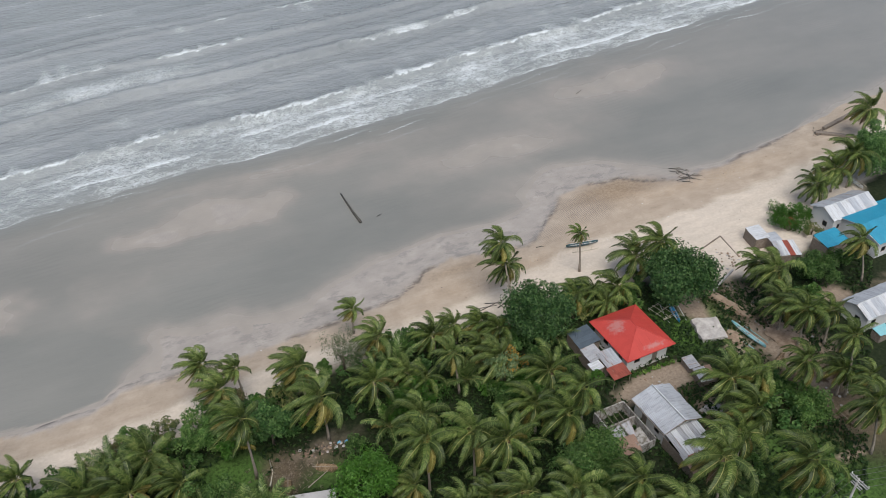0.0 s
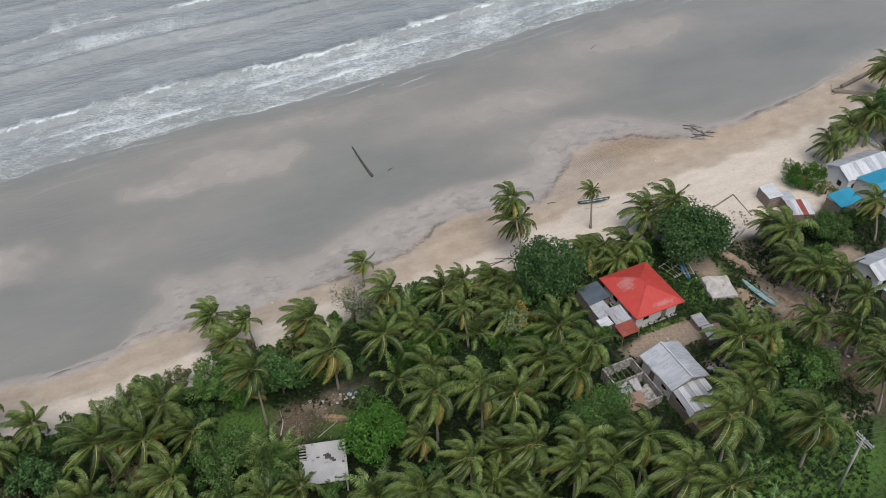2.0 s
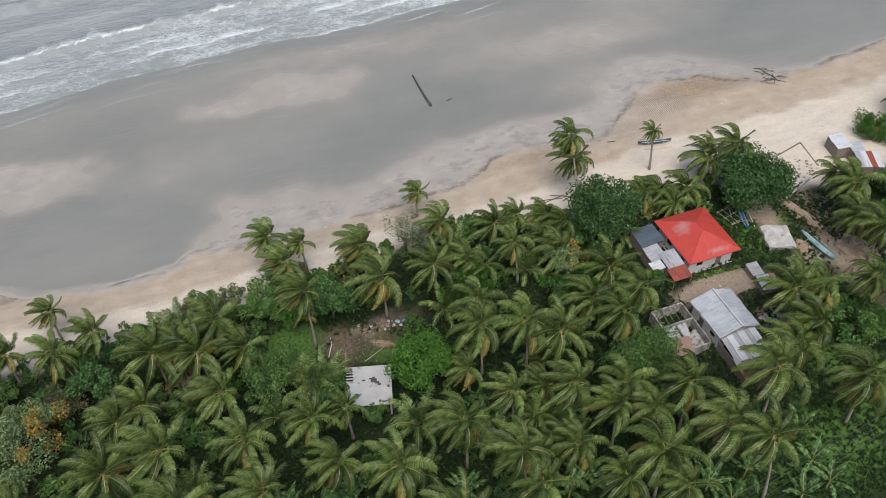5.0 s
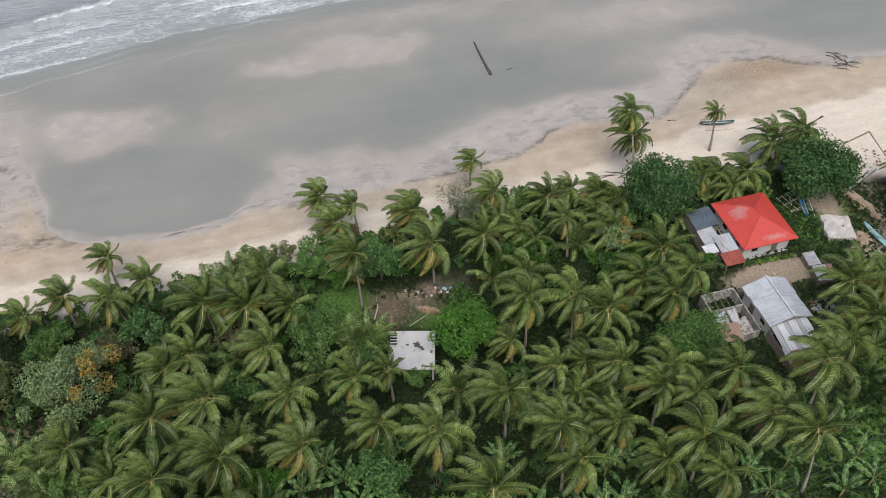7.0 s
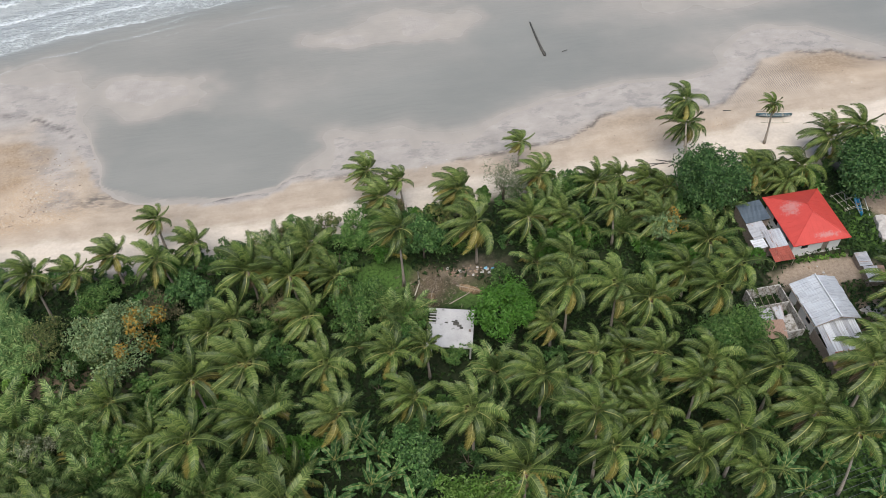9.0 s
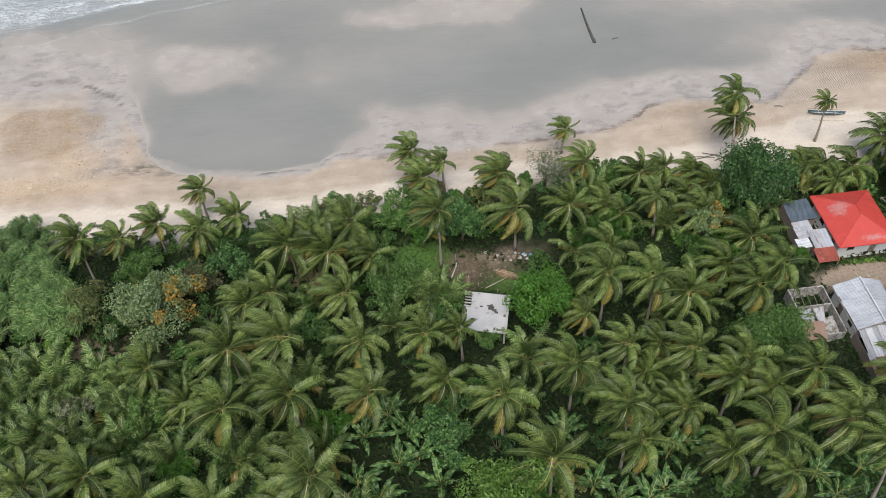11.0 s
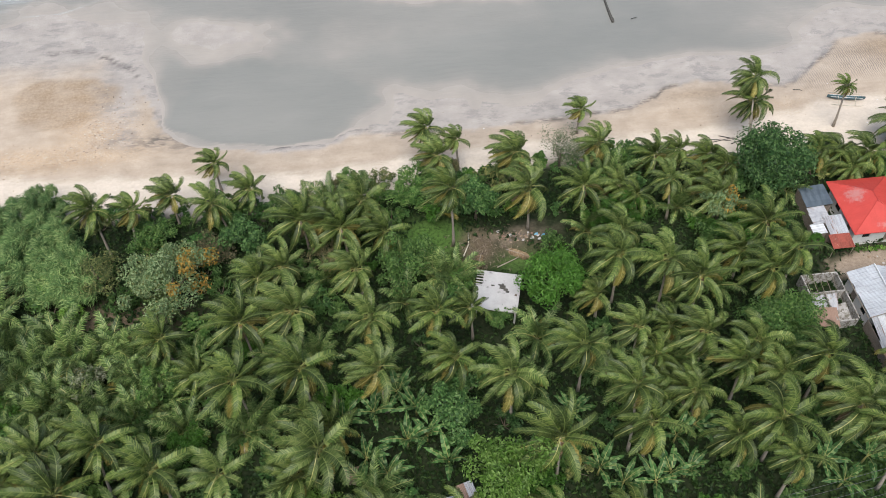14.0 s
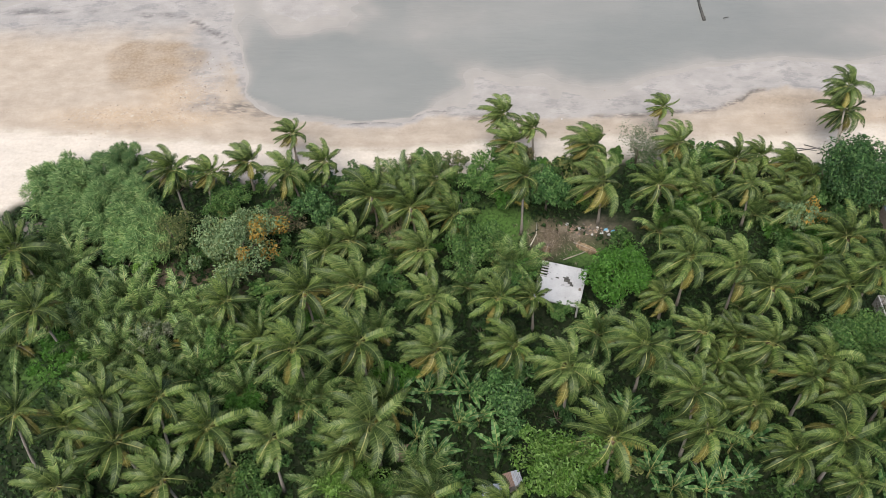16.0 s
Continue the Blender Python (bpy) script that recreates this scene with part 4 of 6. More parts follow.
def tree(kind, x, y, h, r, tall=None):
    """A tree whose crown is centred at height h and r metres in radius; tall: its height against its width."""
    mat, leaf, thin, flat, label = KINDS[kind]
    flat = tall or flat
    rng = tree_rng
    z = ground_z(x, y)
    ob = thing("feathery_shrub" if kind == "feather" else "tree" if h > 2.4 else "shrub", x, y, z - 0.05, label, "tree" if h > 2.4 else "shrub", "trees between the palms")
    h = h - z
    q, size = clumps(rng, r, flat, 66 if kind == "feather" else 90 if tall else 16 + int(5 * r), 0.3 if kind in ("feather", "round") else 0.35 if tall else 1.0)
    if kind == "feather":
        size = size * 0.8
        q = q * 1.05
    q[:, 2] += h - 0.1 * r
    low = 0.25 + size * 0.6
    q[:, 2] = np.maximum(q[:, 2], low)
    v, f = tube([(0, 0, 0), (0.1, 0.05, h * 0.4), (0, 0.1, h)], [0.05 + 0.05 * r, 0.04 + 0.035 * r, 0.03], 7)
    child("trunk", mesh("trunk", v, f, BARK_DARK, smooth_shade=True), ob)
    for i in rng.choice(len(q), 5, replace=False):
        e = Vector(q[i].tolist())
        v, f = tube([(0.05, 0.05, h * 0.35), tuple(Vector((0, 0, h * 0.45)).lerp(e, 0.5) + Vector((0, 0, 0.1 * r))), tuple(e)], [0.03 + 0.02 * r, 0.02 + 0.012 * r, 0.012], 5, False)
        child("limb", mesh("limb", v, f, BARK_DARK, smooth_shade=True), ob)
    count = int((150 if kind in ("pale", "olive", "brown") else 330) * r * r) + 150
    if kind in ("dark", "almond", "orange"):
        count = int(460 * r * r)
    if kind == "feather":
        count = int(620 * r * r)
    comb = (-0.75, 0.25, -0.5) if kind == "feather" else None
    v, f, k = scatter(rng, q, size, count, leaf, thin, comb=comb)
    if kind == "orange":
        east = (q[:, 0] > 0.12 * r) & (rng.random(len(q)) < 0.75)
        idx = np.where(east[k] & (rng.random(count) < 0.68), 1, np.where(rng.random(count) < 0.78, 2, 0))
        me = mesh("crown", v, f, LEAF_OLIVE, LEAF_ORANGE, LEAF_SAGE, index=idx.tolist())
    else:
        me = mesh("crown", v, f, mat)
    child("crown", me, ob)
    return ob


tree("round", 20.0, 57.4, 5.2, 4.5)
tree("upright", 10.6, 34.4, 7.0, 4.0)
tree("dark", 6.4, 44.0, 3, 3.7)
tree("light", -9.3, 33.8, 3, 3.5)
tree("mid", 3.1, 64.1, 3, 3.9)
tree("mid", 21.6, 66.0, 1.5, 1.6)
tree("bright", 22.5, 63.2, 1.5, 1.7)
tree("mid", 8.6, 62.0, 1.3, 1.3)
tree("mid", 42.9, 47.6, 5, 5.0)
tree("dark", 52.0, 73.4, 4.6, 5.3, 1.1)
tree("almond", 73.7, 70.3, 5.6, 5.6, 0.8)
tree("mid", 45.0, 50.0, 4.5, 4.1)
tree("mid", 75.1, 44.8, 2.5, 3.4)
tree("dark", 126.9, 82.0, 5, 5.8)
tree("bright", 103.0, 77.6, 1.5, 3.4)
tree("bright", 107.2, 77.2, 1.0, 1.9)
tree("olive", 104.6, 73.6, 1.2, 2.0)
tree("feather", -48.6, 74.6, 2.2, 5.4, 0.62)
tree("feather", -42.6, 76.6, 2.4, 4.8, 0.62)
tree("feather", -40.4, 70.6, 2.6, 5.6, 0.62)
tree("feather", -46.2, 69.6, 1.8, 4.0, 0.6)
tree("feather", -36.6, 66.4, 2.2, 4.6, 0.62)
tree("orange", -24.2, 63.2, 4.5, 4.9)
tree("olive", -32.9, 65.8, 3.5, 3.6)
tree("brown", -19.6, 68.3, 3, 3.0)
tree("dark", -15.6, 69.6, 3, 3.2)
tree("mid", 4.8, 75.0, 3, 3.2)
tree("mid", -2.0, 77.6, 1.8, 2.8)
tree("brown", -4.4, 78.0, 1.6, 2.0)
tree("olive", 1.6, 78.2, 1.8, 2.2)
tree("mid", 8.6, 77.6, 3.0, 2.6)
tree("brown", 10.6, 79.2, 2.2, 2.0)
tree("mid", -11, 75.6, 1.8, 2.6)
tree("olive", -8.0, 76.4, 1.6, 2.2)
tree("mid", 19.0, 79.6, 2.6, 2.6)
tree("mid", 31.5, 79.6, 2.4, 2.6)
tree("pale", 25.6, 79.8, 3.5, 3.6)
tree("dark", 13.0, 71.6, 4, 3.0)
tree("bright", 44.3, 63.6, 3, 3.7)
tree("bright", 28.1, 67.8, 3, 2.3)
tree("bright", 32.0, 68.3, 3, 2.8)
tree("bright", -21.2, 42.8, 2.5, 2.4)
tree("bright", -42.3, 49.6, 2.5, 2.9)
tree("pale", -32.6, 51.7, 3, 2.5)
tree("mid", -24.6, 50.2, 3, 2.7)
tree("bright", -14.5, 54.4, 2, 1.7)
tree("bright", -5.5, 46.4, 2.5, 2.6)
tree("mid", 96.0, 64.6, 3, 3.6)
tree("mid", 101.5, 65.6, 2.0, 2.0)
tree("mid", -19.5, 33.8, 2, 3.0)
tree("mid", -6.0, 33.1, 2, 2.9)
tree("bright", 14.2, 34.0, 2, 2.4)
tree("mid", 48.2, 66.5, 3, 3.4)
tree("bright", 54.1, 61.6, 2, 1.2)
tree("mid", 41.8, 63.6, 2.5, 2.9)
tree("brown", -6.4, 65.9, 3, 2.4)
tree("mid", 13.2, 54.9, 2, 1.4)
tree("mid", -26.9, 72.0, 2.5, 2.9)
tree("olive", 42.4, 71.8, 3.5, 2.7)
tree("orange", 43.0, 66.8, 4.5, 2.6)

# low bushes under the palms
def bush_mesh(seed, mat, leaf=0.30):
    rng = np.random.default_rng(seed)
    q, size = clumps(rng, 0.92, 0.8, 14, 0.35)
    q[:, 2] += 0.45
    v, f, _ = scatter(rng, q, size, 460, leaf, 0.5)
    return mesh("bush_leaves", v, f, mat)


def twigs(seed):
    rng = random.Random(seed)
    v, f = [], []
    for k in range(5):
        a = 1.26 * k + rng.uniform(-0.3, 0.3)
        tv, tf = tube([(0, 0, 0), (0.25 * math.cos(a), 0.25 * math.sin(a), 0.35), (0.6 * math.cos(a), 0.6 * math.sin(a), 0.8)], [0.03, 0.022, 0.008], 4, False)
        f += [tuple(i + len(v) for i in q) for q in tf]
        v += tv
    return mesh("stem", v, f, BARK_DARK)


BUSHES = [bush_mesh(100 + k, m, s) for k, (m, s) in enumerate([(LEAF_MID, 0.24), (LEAF_DARK, 0.26), (LEAF_MID, 0.20), (LEAF_BRIGHT, 0.22), (LEAF_DARK, 0.22), (LEAF_LIGHT, 0.2), (LEAF_MID, 0.30), (LEAF_OLIVE, 0.22)])]
TWIGS = [twigs(k) for k in range(3)]
CLEAR = [(3, 11, 64, 71.5), (8.5, 24, 62.5, 70), (10, 18, 54.5, 62), (53.5, 67.5, 56.5, 71), (48.5, 70, 44, 60), (68, 80, 56, 72), (82, 93, 70, 90), (80, 83.5, 40, 62), (100, 124, 60, 80), (92, 104, 51, 79), (1.5, 9.5, 29, 37), (-8, -1, 34.5, 40.5), (-7, 8, 37, 47), (19, 34, 32, 40), (41, 58, 26, 38), (79, 88, 44, 66)]


def is_clear(x, y):
    return any(a < x < b2 and c0 < y < d0 for a, b2, c0, d0 in CLEAR)


def bush(x, y, r, which, label="low leafy green bush in the undergrowth", name="bush", group="bushes of the undergrowth"):
    rng = palm_rng
    ob = thing(name, x, y, ground_z(x, y) - 0.05, label, "bush", group, turn=rng.uniform(0, 360))
    k = Matrix.Diagonal((r, r, r * rng.uniform(0.7, 1.1), 1))
    child("foliage", BUSHES[which], ob, m=k)
    child("stem", rng.choice(TWIGS), ob, m=k)


_made = 0
while _made < 215:
    bx, by = palm_rng.uniform(-52, 108), palm_rng.uniform(25, 82)
    if by > float(line(GREEN_LINE, bx)) - 1.0 or is_clear(bx, by) or bx > 30 + 1.15 * by or bx < -32 - 0.28 * by or (bx > -18 and by < 58 and palm_rng.random() < 0.45):
        continue
    bush(bx, by, palm_rng.uniform(1.3, 2.7), palm_rng.choice([0, 0, 1, 1, 2, 2, 3, 4, 4, 5, 6, 6, 7]))
    _made += 1

# young palms filling the gaps
_made = 0
while _made < 46:
    bx, by = palm_rng.uniform(-48, 92), palm_rng.uniform(26, 76)
    if by > float(line(GREEN_LINE, bx)) - 3.0 or is_clear(bx, by) or bx > 22 + 1.15 * by or bx < -30 - 0.28 * by or (-45 < bx < -18 and by > 55) or (bx > 12 and palm_rng.random() < 0.65):
        continue
    young(bx, by, 2.0, palm_rng.uniform(2.3, 3.2))
    _made += 1

# leaves and weeds that cover the soil, their colour darkened for canopy shade
rng = np.random.default_rng(31)
wx, wy = rng.uniform(-58, 112, 120000), rng.uniform(24, 84, 120000)
keep = (wy < line(GREEN_LINE, wx) - 3.2 - rng.random(len(wx))) & (wx < 34 + 1.15 * wy)
bare = np.maximum.reduce([bell(wx, wy, 62, 58.5, 8, 2.6, 4), bell(wx, wy, 75.6, 69, 2.4, 4.6, 4), bell(wx, wy, 88, 76, 8, 5, 4), bell(wx, wy, 81, 50, 3.5, 12, 4), bell(wx, wy, 14.5, 65.8, 5.0, 2.8, 4), bell(wx, wy, 96, 60, 4, 4), bell(wx, wy, 7.5, 69, 4, 3.4, 4), bell(wx, wy, 21, 69.5, 5, 2.2, 4), bell(wx, wy, 18, 64, 3.4, 2, 4), 0.7 * bell(wx, wy, -36.5, 62.6, 4.5, 1.6, 4)])
keep &= rng.random(len(wx)) > bare * 1.3
keep &= rng.random(len(wx)) < np.clip(0.72 + 0.5 * wobble(wx, wy, 11, 4), 0.2, 1)
wx, wy = wx[keep], wy[keep]
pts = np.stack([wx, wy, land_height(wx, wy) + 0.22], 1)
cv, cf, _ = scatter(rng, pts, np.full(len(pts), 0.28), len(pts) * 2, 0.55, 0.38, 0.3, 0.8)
tagged(new("ground_cover", mesh("ground_cover", cv, cf, LEAF_GROUND_SHADED)), "low weeds and fallen leaves covering the soil, coloured dark for canopy shade", "undergrowth", kind="stuff")


# bushes that edge the beach
for k in range(64):
    bx = -40 + 2.1 * k + palm_rng.uniform(-1, 1)
    by = float(line(GREEN_LINE, bx)) - palm_rng.uniform(1.6, 4.0)
    if not is_clear(bx, by) and not 80 < bx < 104:
        bush(bx, by, palm_rng.uniform(0.9, 1.9), palm_rng.choice([0, 1, 2, 4, 6, 7, 1]), "leafy bush at the edge of the sand", group="bushes at the edge of the beach")

# dry leaves of palms that lie in the clearing
for k in range(9):
    fx, fy = (palm_rng.gauss(14.5, 3.2), palm_rng.gauss(66.2, 1.6)) if k < 2 else (palm_rng.gauss(81, 1.5), palm_rng.gauss(50, 5))
    v_ = palm_rng.choice(FALLEN)
    fall = new("fallen_frond", v_)
    fall.matrix_world = pose(fx, fy, ground_z(fx, fy) + 0.12, 0, 0, palm_rng.uniform(0, 360))
    tagged(fall, "dry brown palm leaf lying on bare ground", "palm leaf", "fallen palm leaves")

rng = np.random.default_rng(77)
lx = np.concatenate([rng.normal(13.4, 2.2, 420), rng.normal(10.4, 1.0, 380), rng.normal(81, 2.0, 420)])
ly = np.concatenate([rng.normal(66.8, 1.6, 420), rng.normal(63.0, 1.6, 380), rng.normal(50, 6, 420)])
pts = np.stack([lx, ly, land_height(lx, ly) + 0.10], 1)
cv, cf, _ = scatter(rng, pts, np.full(len(pts), 0.10), len(pts) * 2, 0.62, 0.055, 0.3, 2.5)
tagged(new("dry_litter", mesh("dry_litter", cv, cf, STRAW_LEAF)), "strewn dry leaf strips and twigs on bare soil", "litter", kind="stuff")


# bananas
def banana_leaf(seed, length, el):
    """A long paddle leaf, split along its ribs, bending over."""
    rng = random.Random(seed)
    d = Vector((math.cos(el), 0, math.sin(el)))
    pts = [Vector((0, 0, 0))]
    n = 9
    for i in range(n):
        d = (d + Vector((0, 0, -0.17 * (0.3 + i / n)))).normalized()
        pts.append(pts[-1] + d * length / n)
    v, f = tube(pts, [0.035 * (1 - 0.8 * i / n) for i in range(n + 1)], 4, False)
    split = len(f)
    for sg in (-1, 1):
        for i in range(1, n):
            w0 = 0.25 * math.sin(math.pi * (0.12 + 0.85 * i / n)) * length / 2.2
            w1 = 0.25 * math.sin(math.pi * (0.12 + 0.85 * min(1, (i + 1) / n))) * length / 2.2
            dip = rng.uniform(-0.18, 0.08)
            o = len(v)
            a, c0 = pts[i], pts[i].lerp(pts[i + 1], 0.96)
            v += [tuple(a), tuple(c0), (c0.x + 0.08, sg * w1, c0.z + dip), (a.x + 0.08, sg * w0, a.z + dip)]
            f.append((o, o + 1, o + 2, o + 3))
    return mesh("banana_leaf", v, f, RACHIS, LEAF_BANANA, index=[0] * split + [1] * (len(f) - split))


BANANA_LEAVES = [banana_leaf(k, 2.5 + 0.15 * (k % 4), 0.55 + 0.2 * (k % 5)) for k in range(10)]


def banana(x, y):
    rng = palm_rng
    ob = thing("banana_plant", x, y, ground_z(x, y) - 0.05, "banana plant with long split glossy green leaves", "banana plant", "banana plants in the grove")
    v, f = tube([(0, 0, 0), (0, 0, 0.9), (0.03, 0, 1.8)], [0.14, 0.11, 0.07], 7)
    child("stem", mesh("stem", v, f, RACHIS, smooth_shade=True), ob)
    for k in range(9):
        s = rng.uniform(0.95, 1.25)
        child("leaf", rng.choice(BANANA_LEAVES), ob, m=pose(0, 0, 1.75, 0, 0, 137.5 * k + rng.uniform(-20, 20)) @ Matrix.Diagonal((s, s, s, 1)))


banana(-1.9, 44.8)
banana(1.4, 41.2)
banana(-3.0, 39.6)
banana(2.7, 44.8)
banana(5.4, 38.3)
banana(3.5, 41.5)
banana(0.9, 46.9)
banana(19.2, 42.3)
banana(20.6, 35.7)
banana(22.6, 33.9)
banana(27.7, 34.4)
banana(31.6, 39.3)
banana(29.4, 34.4)
banana(25.9, 33.6)
banana(-5.2, 44.2)
banana(-1.0, 37.7)
banana(43.6, 33.8)
banana(44.8, 31.4)
banana(29.4, 38.3)
banana(56.9, 36.1)
banana(48.3, 33.7)
banana(55.6, 32.1)
banana(55.7, 29.3)
banana(52.1, 29.1)


# ---- materials of houses and boats ----
def painted(name, dark, light, worn, amount=0.62, scale=0.6, rough=0.45, metal=0.0, rust=None, at=None, streak=0.0):
    """Paint with chalky or bare patches; at: centres of worn areas in the thing's own metres."""
    m, t, b = material(name, rough, metal)
    coarse, fine = noise_tex(t, scale, 6, 0.65, vary=not at), noise_tex(t, 18, 4, 0.6)
    c = ramp(t, calc(t, "ADD", calc(t, "MULTIPLY", coarse, 0.6), calc(t, "MULTIPLY", fine, 0.4)), (0.35, dark), (0.65, light))
    mask = ramp(t, calc(t, "ADD", calc(t, "MULTIPLY", noise_tex(t, scale * 2.3, 8, 0.7, vary=not at), 0.8), calc(t, "MULTIPLY", fine, 0.2)), (amount, (0,) * 3), (amount + 0.05, (1,) * 3))
    if at:
        tc2 = t.nodes.new("ShaderNodeTexCoord")
        near = None
        for (px, py, rx, ry) in at:
            vm2 = t.nodes.new("ShaderNodeVectorMath")
            vm2.operation = "SUBTRACT"
            t.links.new(tc2.outputs["Object"], vm2.inputs[0])
            vm2.inputs[1].default_value = (px, py, 0)
            vm3 = t.nodes.new("ShaderNodeVectorMath")
            vm3.operation = "MULTIPLY"
            t.links.new(vm2.outputs[0], vm3.inputs[0])
            vm3.inputs[1].default_value = (1 / rx, 1 / ry, 0)
            vm4 = t.nodes.new("ShaderNodeVectorMath")
            vm4.operation = "LENGTH"
            t.links.new(vm3.outputs[0], vm4.inputs[0])
            q = calc(t, "SUBTRACT", 1.0, vm4.outputs["Value"])
            near = q if near is None else calc(t, "MAXIMUM", near, q)
        edge = calc(t, "ADD", near, calc(t, "MULTIPLY", calc(t, "SUBTRACT", noise_tex(t, 1.9, 10, 0.82), 0.5), 3.2))
        mask = ramp(t, edge, (0.20, (0,) * 3), (0.75, (0.75,) * 3))
    c = mix(t, mask, c, worn)
    if streak:
        run = noise_tex(t, 3.0, 6, 0.7, (2.2, 0.16, 1), vary=True)
        c = mix(t, 1.0, c, ramp(t, run, (0.34, (1 - streak, 1 - streak * 1.08, 1 - streak * 1.15)), (0.5, (1,) * 3), (0.68, (1 + 0.25 * streak,) * 3)), "MULTIPLY")
    if rust:
        c = mix(t, ramp(t, noise_tex(t, 1.5, 8, 0.75, (1.6, 0.22, 1), vary=True), (0.56, (0,) * 3), (0.64, (1,) * 3)), c, rust)
    c = mix(t, 0.5, c, ramp(t, object_random(t), (0, (0.80,) * 3), (1, (1.08,) * 3)), "MULTIPLY")
    t.links.new(c, b.inputs["Base Color"])
    bump(t, b, fine, 0.15, 0.02)
    return m


RED = painted("red_roof_paint", (0.40, 0.046, 0.036), (0.50, 0.062, 0.048), (0.40, 0.20, 0.185), rough=0.55, at=[(-1.8, 1.2, 1.6, 1.8), (1.0, -3.7, 2.4, 0.5)])
BLUE = painted("blue_roof_paint", (0.02, 0.22, 0.34), (0.04, 0.30, 0.44), (0.22, 0.40, 0.48), 0.66)
IRON = painted("galvanised_iron", (0.32, 0.345, 0.38), (0.42, 0.445, 0.48), (0.50, 0.52, 0.55), 0.6, rough=0.6, metal=0.0, streak=0.35)
IRON_OLD = painted("stained_iron", (0.30, 0.31, 0.33), (0.42, 0.43, 0.45), (0.34, 0.24, 0.18), 0.58, rough=0.6, metal=0.15, rust=(0.24, 0.11, 0.055), streak=0.4)
IRON_DARK = painted("dark_iron", (0.05, 0.07, 0.09), (0.10, 0.13, 0.16), (0.20, 0.22, 0.24), 0.64, rough=0.55, metal=0.2)
IRON_PALE = painted("whitened_iron", (0.46, 0.48, 0.50), (0.60, 0.62, 0.64), (0.40, 0.40, 0.40), 0.6, rough=0.5, streak=0.45)
RUST = painted("rusted_iron", (0.21, 0.050, 0.036), (0.31, 0.078, 0.052), (0.42, 0.28, 0.22), 0.58, rough=0.8, streak=0.4)
BROWN_IRON = painted("brown_iron", (0.20, 0.13, 0.10), (0.30, 0.20, 0.15), (0.36, 0.30, 0.26), 0.6, rough=0.8)
WALL_WHITE = painted("white_wall", (0.54, 0.54, 0.53), (0.68, 0.68, 0.67), (0.50, 0.48, 0.44), 0.64, rough=0.8)
WALL_RUIN = painted("stained_block_wall", (0.24, 0.23, 0.21), (0.46, 0.45, 0.43), (0.14, 0.125, 0.10), 0.50, 1.2, rough=0.9)
CONCRETE = painted("concrete", (0.34, 0.335, 0.33), (0.50, 0.495, 0.49), (0.20, 0.20, 0.195), 0.57, 0.7, rough=0.9)
CONCRETE_GREY = painted("grey_concrete", (0.30, 0.29, 0.28), (0.45, 0.44, 0.42), (0.20, 0.19, 0.18), 0.64, rough=0.9)
WOOD = plain("weathered_wood", (0.12, 0.095, 0.075), (0.27, 0.23, 0.19), 0.85, scale=3, stretch=(1, 6, 1))
DRIFT = plain("driftwood", (0.07, 0.055, 0.045), (0.20, 0.165, 0.135), 0.9, scale=3)
LOG = plain("waterlogged_wood", (0.030, 0.028, 0.024), (0.085, 0.080, 0.068), 0.7, scale=3)
BOAT_WHITE = painted("white_boat_paint", (0.62, 0.64, 0.62), (0.78, 0.80, 0.78), (0.40, 0.42, 0.42), 0.66)
BOAT_DARK = painted("dark_boat_paint", (0.03, 0.07, 0.08), (0.06, 0.12, 0.14), (0.3, 0.34, 0.34), 0.66)
BOAT_BLUE = painted("blue_boat_paint", (0.02, 0.22, 0.42), (0.04, 0.32, 0.55), (0.25, 0.40, 0.5), 0.66)
BOAT_TURQ = painted("turquoise_boat_paint", (0.16, 0.40, 0.44), (0.28, 0.54, 0.58), (0.55, 0.62, 0.62), 0.60)
BAMBOO = plain("bamboo", (0.34, 0.31, 0.24), (0.55, 0.51, 0.42), 0.6, scale=4)
GLASS, _t, _b = material("window_glass", 0.05, 0, 0.5)
_b.inputs["Base Color"].default_value = (0.02, 0.025, 0.03, 1)
CABLE = plain("cable", (0.06, 0.06, 0.06), (0.12, 0.12, 0.12), 0.5)
TARP = plain("tarpaulin", (0.05, 0.22, 0.38), (0.20, 0.42, 0.55), 0.5, scale=2)
HEAP = plain("gravel_heap", (0.30, 0.28, 0.265), (0.50, 0.48, 0.455), 0.95, scale=1.2, fine=14, relief=0.8)
EARTH = plain("bare_earth", (0.16, 0.11, 0.075), (0.34, 0.26, 0.19), 0.95, scale=1.0, fine=12, relief=0.7)


# ---- houses ----
def boxes(*list_of):
    """One mesh of several boxes (x0, x1, y0, y1, z0, z1), with slightly broken edges."""
    bm = bmesh.new()
    for x0, x1, y0, y1, z0, z1 in list_of:
        bmesh.ops.create_cube(bm, size=1, matrix=Matrix.Translation(((x0 + x1) / 2, (y0 + y1) / 2, (z0 + z1) / 2)) @ Matrix.Diagonal((x1 - x0, y1 - y0, z1 - z0, 1)))
    bmesh.ops.bevel(bm, geom=bm.edges[:], offset=0.012, segments=1, affect="EDGES")
    return bm


def part(name, bm, mat, parent, label="", m=None):
    me = bpy.data.meshes.new(name)
    bm.to_mesh(me)
    bm.free()
    me.materials.append(mat)
    return child(name, me, parent, label, m)


